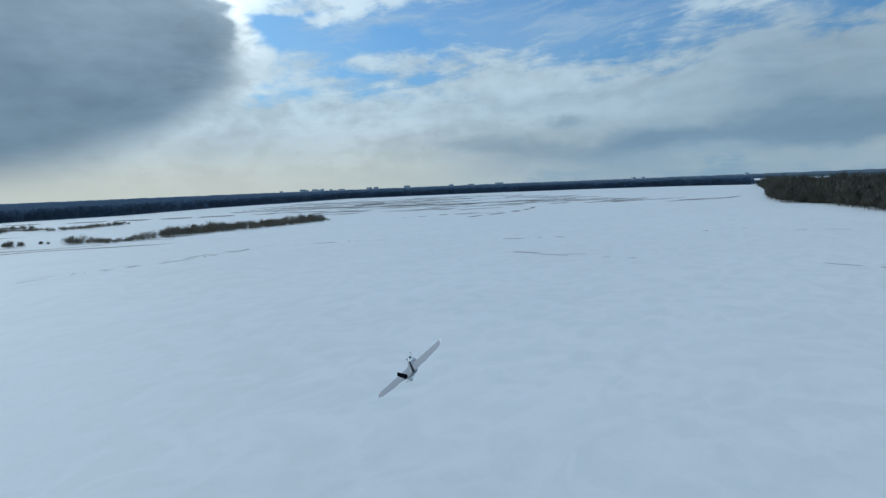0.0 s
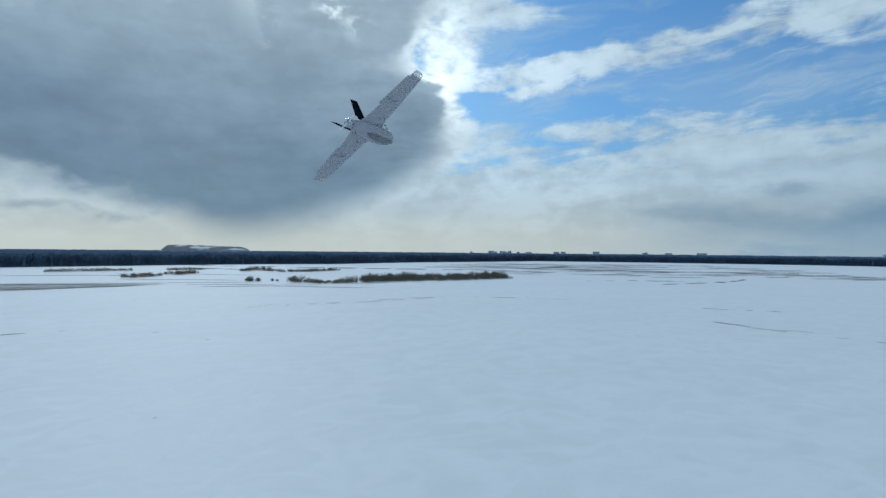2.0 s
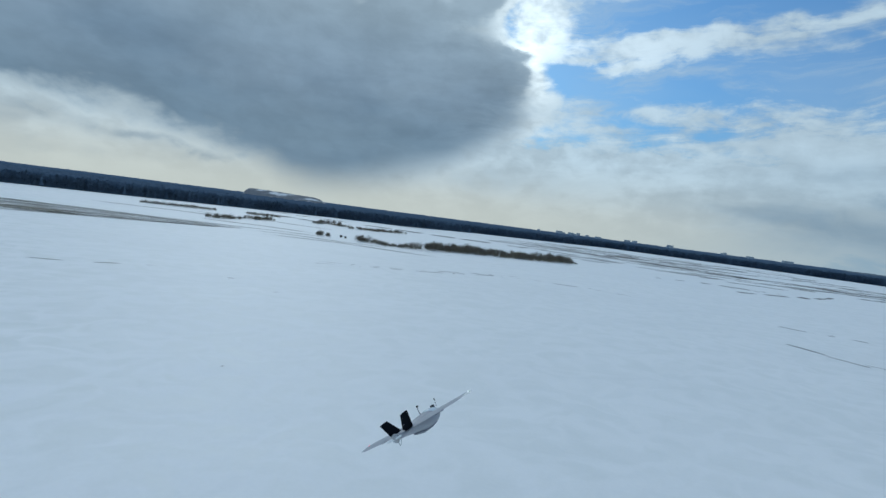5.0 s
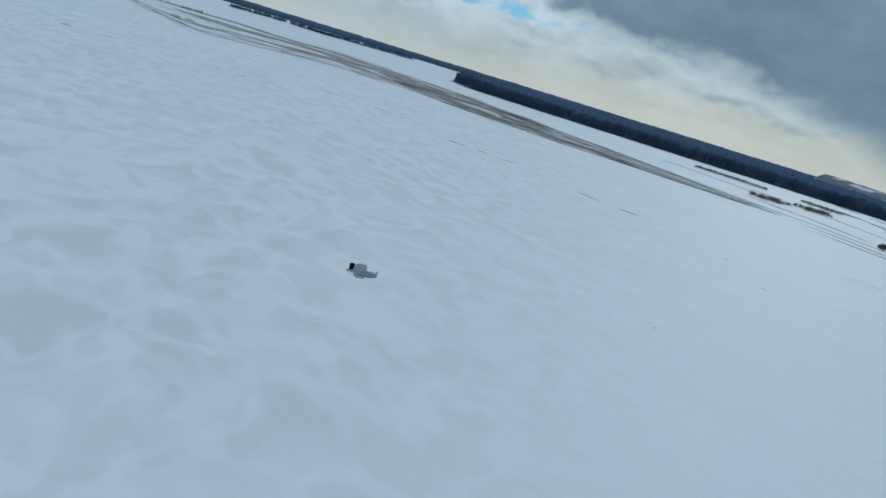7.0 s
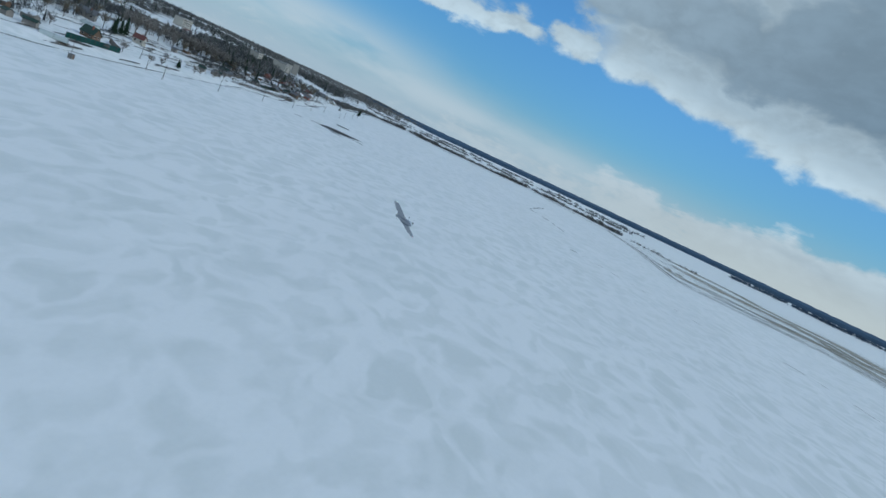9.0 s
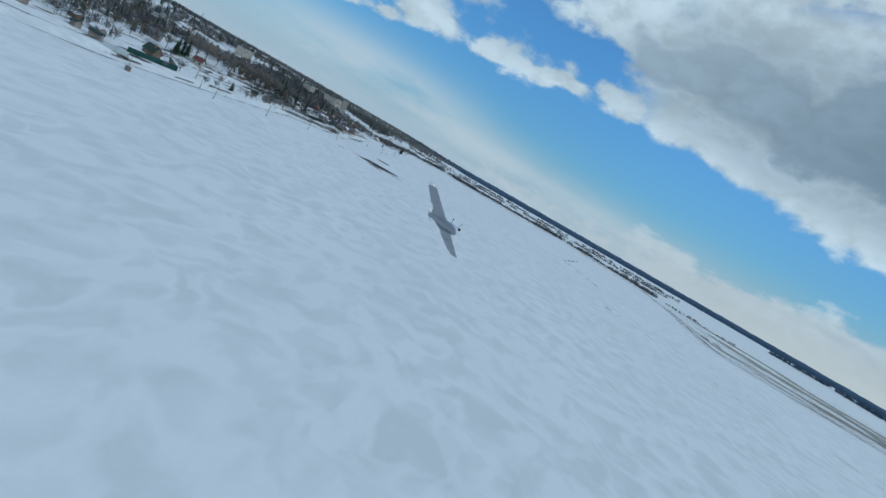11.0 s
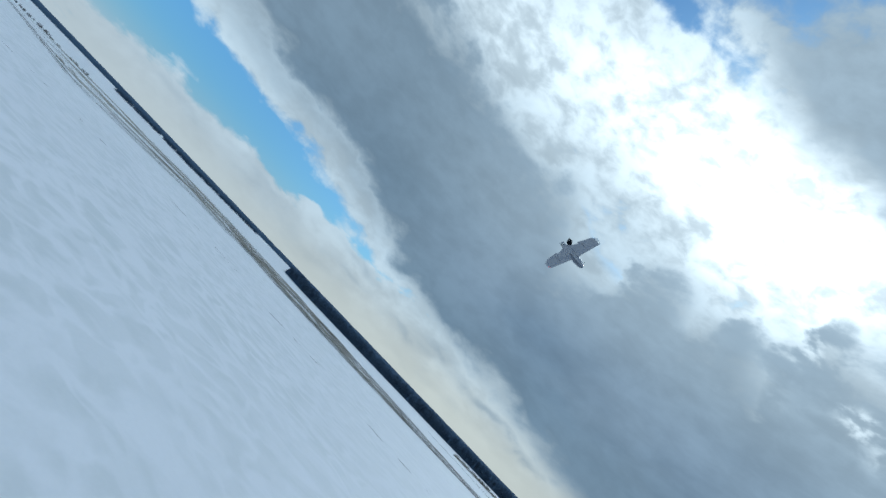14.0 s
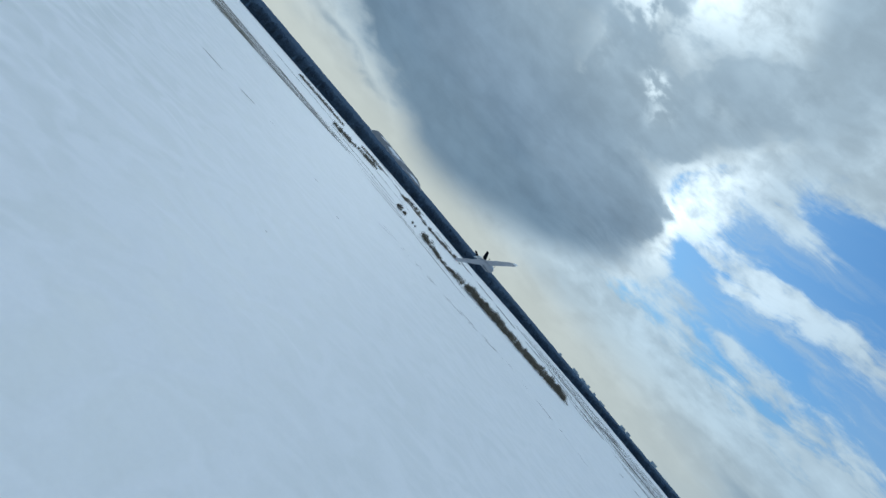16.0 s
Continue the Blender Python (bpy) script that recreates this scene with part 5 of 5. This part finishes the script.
for k in range(90):      # ragged thawed edges between the shore and the gardens
    x0 = rng.uniform(-420, -40)
    d = rng.uniform(5, 62)
    slope.append(([(x0 - 5 * i, lerp_line(SHORE_LINE, x0 - 5 * i) - d * 1.16 + rng.uniform(-1.2, 1.2)) for i in range(rng.randrange(3, 8))], rng.uniform(1.6, 4.6)))
strips("thawed_slope", slope, SHORE, "ragged dark thawed edges on the snowy bank", "thawed grass", 0.16, 2.5)
strips("thawed_hillside", lines, GRASS, "patches of thawed brown earth and grass between snow", "thawed grass", 0.14, 6)
strips("thawed_bank", [([(x, lerp_line(SHORE_LINE, x) - 13) for x in range(-560, -262, 20)], 15), ([(x, lerp_line(SHORE_LINE, x) - 32) for x in range(-520, -275, 20)], 12), ([(x, lerp_line(SHORE_LINE, x) - 60) for x in range(-360, -190, 17)], 13), ([(-241, -334), (-268, -338), (-295, -342), (-330, -352)], 16), ([(-261, -290), (-290, -302), (-308, -306), (-350, -322)], 14), ([(-118, -207), (-128, -214)], 4),
                       ([(-205, -290), (-222, -310)], 8), ([(-393, -345), (-430, -362), (-470, -392)], 12), ([(-160, -262), (-178, -282)], 6), ([(-300, -330), (-350, -345), (-395, -372)], 9)],
       GRASS, "brown thawed grass on the snowy bank", "thawed grass", 0.2, 3)

# shrubs that stand alone in the field
for x, y, s in ((-196, 503, 1.0), (-190, 507, .8), (-202, 512, .7), (-182, 522, .5), (-176, 518, .4)):
    sh = thing("willow_shrub", pose(x, y, 0), "lone bare willow shrub on the snow field", "shrub", "lone shrubs")
    v, f = [], []
    rr = random.Random(int(x * 7))
    twig_cloud(v, f, rr, 0, 0, -1.6 * s, 7.6 * s, 4.4 * s, 620, .022)
    mesh_ob("twigs", v, f, TWIG, sh)
    v, f = [], []
    for k in range(7):
        a = k * .9
        prism(v, f, (0, 0, -.2), (math.cos(a) * 1.8 * s, math.sin(a) * 1.8 * s, 4 * s), .09, .03, 4)
    mesh_ob("stems", v, f, BARK, sh)


# ---- the model aeroplane ----
FOAM = material("grey_painted_foam", (0.31, 0.325, 0.365), 0.5, 0, 0.06, 3, 5, 0)
FIN_BLACK = material("black_carbon_film", (0.010, 0.012, 0.016), 0.9, 0, 0.15, 6, 10, 0.05)
CANOPY = material("glossy_pale_canopy", (0.66, 0.72, 0.76), 0.12, 0, 0.05, 4, 8, 0)
BAND_WHITE = material("reflective_white_band", (0.82, 0.83, 0.82), 0.25, 0, 0.05, 8, 8, 0)


def lamp_material(name, colour, power):
    m = material(name, colour, 0.3, 0, 0.05, 8, 8, 0)
    b = m.node_tree.nodes["Principled BSDF"]
    b.inputs["Emission Color"].default_value, b.inputs["Emission Strength"].default_value = (*colour, 1), power
    m.cycles.emission_sampling = "NONE"
    return m


LED_WHITE = lamp_material("white_tip_led", (0.95, 1.0, 0.85), 0.9)
LED_RED = lamp_material("red_tip_led", (1.0, 0.16, 0.17), 0.7)
MOTOR = material("brushed_motor_metal", (0.45, 0.46, 0.47), 0.3, 0.9, 0.15, 20, 8, 0.1)
PLASTIC = material("black_plastic", (0.02, 0.02, 0.022), 0.4, 0, 0.1, 10, 8, 0.05)
BELLY = material("dark_grey_belly", (0.15, 0.165, 0.20), 0.5, 0, 0.1, 6, 8, 0.05)


def loft_bm(sections, n=20, flat=1.0):
    """Oval sections (y, half width, half height, z) joined into one skin."""
    bm = bmesh.new()
    rings = []
    for y, w, h, z in sections:
        ring = []
        for k in range(n):
            a = 2 * math.pi * k / n
            c, s = math.cos(a), math.sin(a)
            zz = h * s * (flat if s < 0 else 1.0)
            ring.append(bm.verts.new((w * math.copysign(abs(c) ** .85, c), y, z + zz)))
        rings.append(ring)
    for a, b in zip(rings, rings[1:]):
        for k in range(n):
            bm.faces.new((a[k], a[(k + 1) % n], b[(k + 1) % n], b[k]))
    bm.faces.new(rings[0][::-1]), bm.faces.new(rings[-1])
    bmesh.ops.recalc_face_normals(bm, faces=bm.faces[:])
    return bm


def foil_bm(stations, k=10):
    """A wing or fin from stations (origin of leading edge, chord vector, thickness, up)."""
    bm = bmesh.new()
    rings = []
    for lead, chord, thick, up in stations:
        lead, chord, up = Vector(lead), Vector(chord), Vector(up)
        ring = []
        for i in range(k + 1):
            t = 1 - i / k
            ring.append(lead + chord * t * t + up * thick * 1.2 * (math.sqrt(t * t) ** .5 * (1 - t * t)) * 1.3)
        for i in range(1, k):
            t = i / k
            ring.append(lead + chord * t * t - up * thick * .6 * (t ** .5 * (1 - t * t)))
        rings.append([bm.verts.new(p) for p in ring])
    n = len(rings[0])
    for a, b in zip(rings, rings[1:]):
        for i in range(n):
            bm.faces.new((a[i], a[(i + 1) % n], b[(i + 1) % n], b[i]))
    bm.faces.new(rings[0][::-1]), bm.faces.new(rings[-1])
    bmesh.ops.recalc_face_normals(bm, faces=bm.faces[:])
    return bm


def build_aeroplane(m):
    t = thing("model_aeroplane", m, "grey foam model aeroplane with black V-tail, banking in flight", "model aeroplane")
    body = part("fuselage", loft_bm([(.46, .012, .012, -.01), (.445, .045, .04, -.012), (.40, .075, .070, -.012), (.32, .094, .092, -.008), (.20, .108, .108, -.008), (.05, .110, .106, -.006), (-.10, .108, .084, .006),
                                     (-.24, .104, .062, .018), (-.36, .090, .048, .027), (-.45, .062, .042, .032), (-.52, .041, .038, .035)], 24, .9), FOAM, t, smooth=True)
    part("belly_plate", loft_bm([(.40, .022, .012, -.074), (.30, .042, .016, -.090), (.18, .048, .018, -.102), (.0, .046, .018, -.098), (-.14, .034, .014, -.070), (-.20, .014, .010, -.056)], 14), BELLY, body, "darker grey belly skid", True)
    part("canopy", loft_bm([(.462, .028, .022, .010), (.43, .060, .046, .022), (.36, .084, .062, .036), (.26, .084, .062, .046), (.16, .052, .034, .072)], 18), CANOPY, body, "glossy pale canopy", True)
    for s in (-1, 1):
        wing = part("wing", foil_bm([((s * .05, .16, .020), (0, -.62, .006), .052, (0, 0, 1)), ((s * .11, .10, .028), (0, -.50, .004), .046, (0, 0, 1)), ((s * .20, .075, .036), (0, -.43, 0), .038, (0, 0, 1)),
                                     ((s * .40, .065, .042), (0, -.37, 0), .031, (0, 0, 1)), ((s * .62, .055, .049), (0, -.315, 0), .025, (0, 0, 1)), ((s * .84, .04, .056), (0, -.265, 0), .019, (0, 0, 1))]), FOAM, t, smooth=False)
        part("wing_tip", foil_bm([((s * .841, .04, .056), (0, -.265, 0), .0195, (0, 0, 1)), ((s * .885, .02, .060), (0, -.235, 0), .016, (0, 0, 1)), ((s * .905, -.03, .063), (0, -.16, 0), .007, (0, 0, 1))]),
             BAND_WHITE if s > 0 else FOAM, wing, "clear white wing tip" if s > 0 else "")
        part("tip_light", loft_bm([(.0, .004, .007, .064), (-.012, .008, .013, .064), (-.058, .008, .013, .064), (-.07, .004, .007, .064)], 10), LED_WHITE if s > 0 else LED_RED, wing,
             "white tip light" if s > 0 else "red tip light").location = (s * .872, 0, 0)
        part("aileron", foil_bm([((s * .36, -.288, .045), (0, -.075, -.004), .010, (0, 0, 1)), ((s * .80, -.214, .058), (0, -.062, -.004), .008, (0, 0, 1))], 6), FOAM, wing)
        for x in (.20, .46):
            part("servo_cover", loft_bm([(-.07, .004, .003, .030), (-.09, .011, .009, .026), (-.13, .008, .007, .027), (-.15, .003, .002, .030)], 10), FOAM, wing, smooth=True).location = (s * x, 0, 0)
        v, f = [], []
        prism(v, f, (s * .46, -.13, .026), (s * .46, -.28, .030), .002, .002, 5)
        prism(v, f, (s * .46, -.28, .030), (s * .46, -.285, .046), .003, .003, 5)
        mesh_ob("pushrod", v, f, PLASTIC, wing)
        up = (-s * .92, 0, .39)
        fin = part("tail_fin", foil_bm([((s * .088, -.27, .045), (0, -.19, 0), .018, up), ((s * .175, -.345, .250), (0, -.125, 0), .010, up)], 8), FIN_BLACK, t, "black V-tail fin")
        part("ruddervator", foil_bm([((s * .098, -.462, .070), (0, -.045, 0), .007, up), ((s * .173, -.472, .244), (0, -.036, 0), .005, up)], 6), FIN_BLACK, fin)
    motor = part("motor", loft_bm([(-.515, .040, .040, .036), (-.54, .044, .044, .036), (-.575, .044, .044, .036), (-.585, .030, .030, .036)], 20), MOTOR, t, "metal tail motor", True)
    v, f = [], []
    for k in range(16):
        a, b = 2 * math.pi * k / 16, 2 * math.pi * (k + 1) / 16
        prism(v, f, (math.cos(a) * .05, -.56, .036 + math.sin(a) * .05), (math.cos(b) * .05, -.56, .036 + math.sin(b) * .05), .007, .007, 5)
    mesh_ob("ring", v, f, MOTOR, motor)
    for s in (-1, 1):
        part("propeller_blade", foil_bm([((s * .006, -.580, .046), (.004, -.004, -.02), .003, (0, -1, 0)), ((s * .07, -.586, .052), (.004, -.006, -.026), .003, (0, -1, 0)), ((s * .125, -.592, .046), (.002, -.004, -.012), .002, (0, -1, 0))], 4), BAND_WHITE, motor, "thin white propeller blade")
    v, f = [], []
    prism(v, f, (.0, .10, .09), (.01, .085, .16), .006, .004, 6)
    prism(v, f, (.01, .085, .16), (.03, .075, .20), .004, .004, 6)
    ant = mesh_ob("antenna", v, f, PLASTIC, t)
    part("antenna_cap", loft_bm([(-.012, .006, .006, 0), (-.008, .018, .012, 0), (.006, .018, .012, 0), (.012, .006, .006, 0)], 12), PLASTIC, ant, smooth=True).location = (.032, .073, .208)
    pod = part("nose_camera", box_bm(-.024, .40, .07, .024, .445, .115, .006), PLASTIC, t, "small black nose camera")
    part("lens", loft_bm([(.445, .014, .014, .093), (.458, .012, .012, .093)], 12), GLASS_DARK, pod, smooth=True)
    v, f = [], []
    prism(v, f, (.06, .42, .07), (.075, .44, .16), .004, .003, 5)
    prism(v, f, (.075, .44, .16), (.072, .43, .175), .009, .009, 6)
    mesh_ob("sensor_mast", v, f, PLASTIC, t)
    v, f = [], []
    for a, b in (((-.05, -.40, .0), (-.06, -.44, -.06)), ((-.06, -.44, -.06), (-.04, -.50, -.065)), ((-.04, -.50, -.065), (-.03, -.51, .01))):
        prism(v, f, a, b, .004, .004, 5)
    mesh_ob("tail_skid", v, f, MOTOR, t)
    return t


build_aeroplane(pose(-21.02, 35.15, 31.32, 4.64, -40.50, -22.02))


# far town on the horizon, in concrete coloured pale for haze
rng = random.Random(44)
for k in range(18):
    a = radians(rng.choice((rng.uniform(9, 13), rng.uniform(15, 30), rng.uniform(2, 8), rng.uniform(40, 56))))
    r = rng.uniform(3500, 4000)
    x, y = math.sin(a) * r, math.cos(a) * r
    t = thing("tower_block", pose(x, y, 0, 0, 0, rng.uniform(0, 90)), "far hazy tower block on the horizon", "tower block", "far town")
    w, h = rng.uniform(16, 60), rng.uniform(28, 35)
    part("wall", box_bm(-w / 2, -9, -1, w / 2, 9, h), HAZY, t)
    part("roof", box_bm(-w / 2 - .5, -9.5, h, w / 2 + .5, 9.5, h + 1.5), HAZY, t)
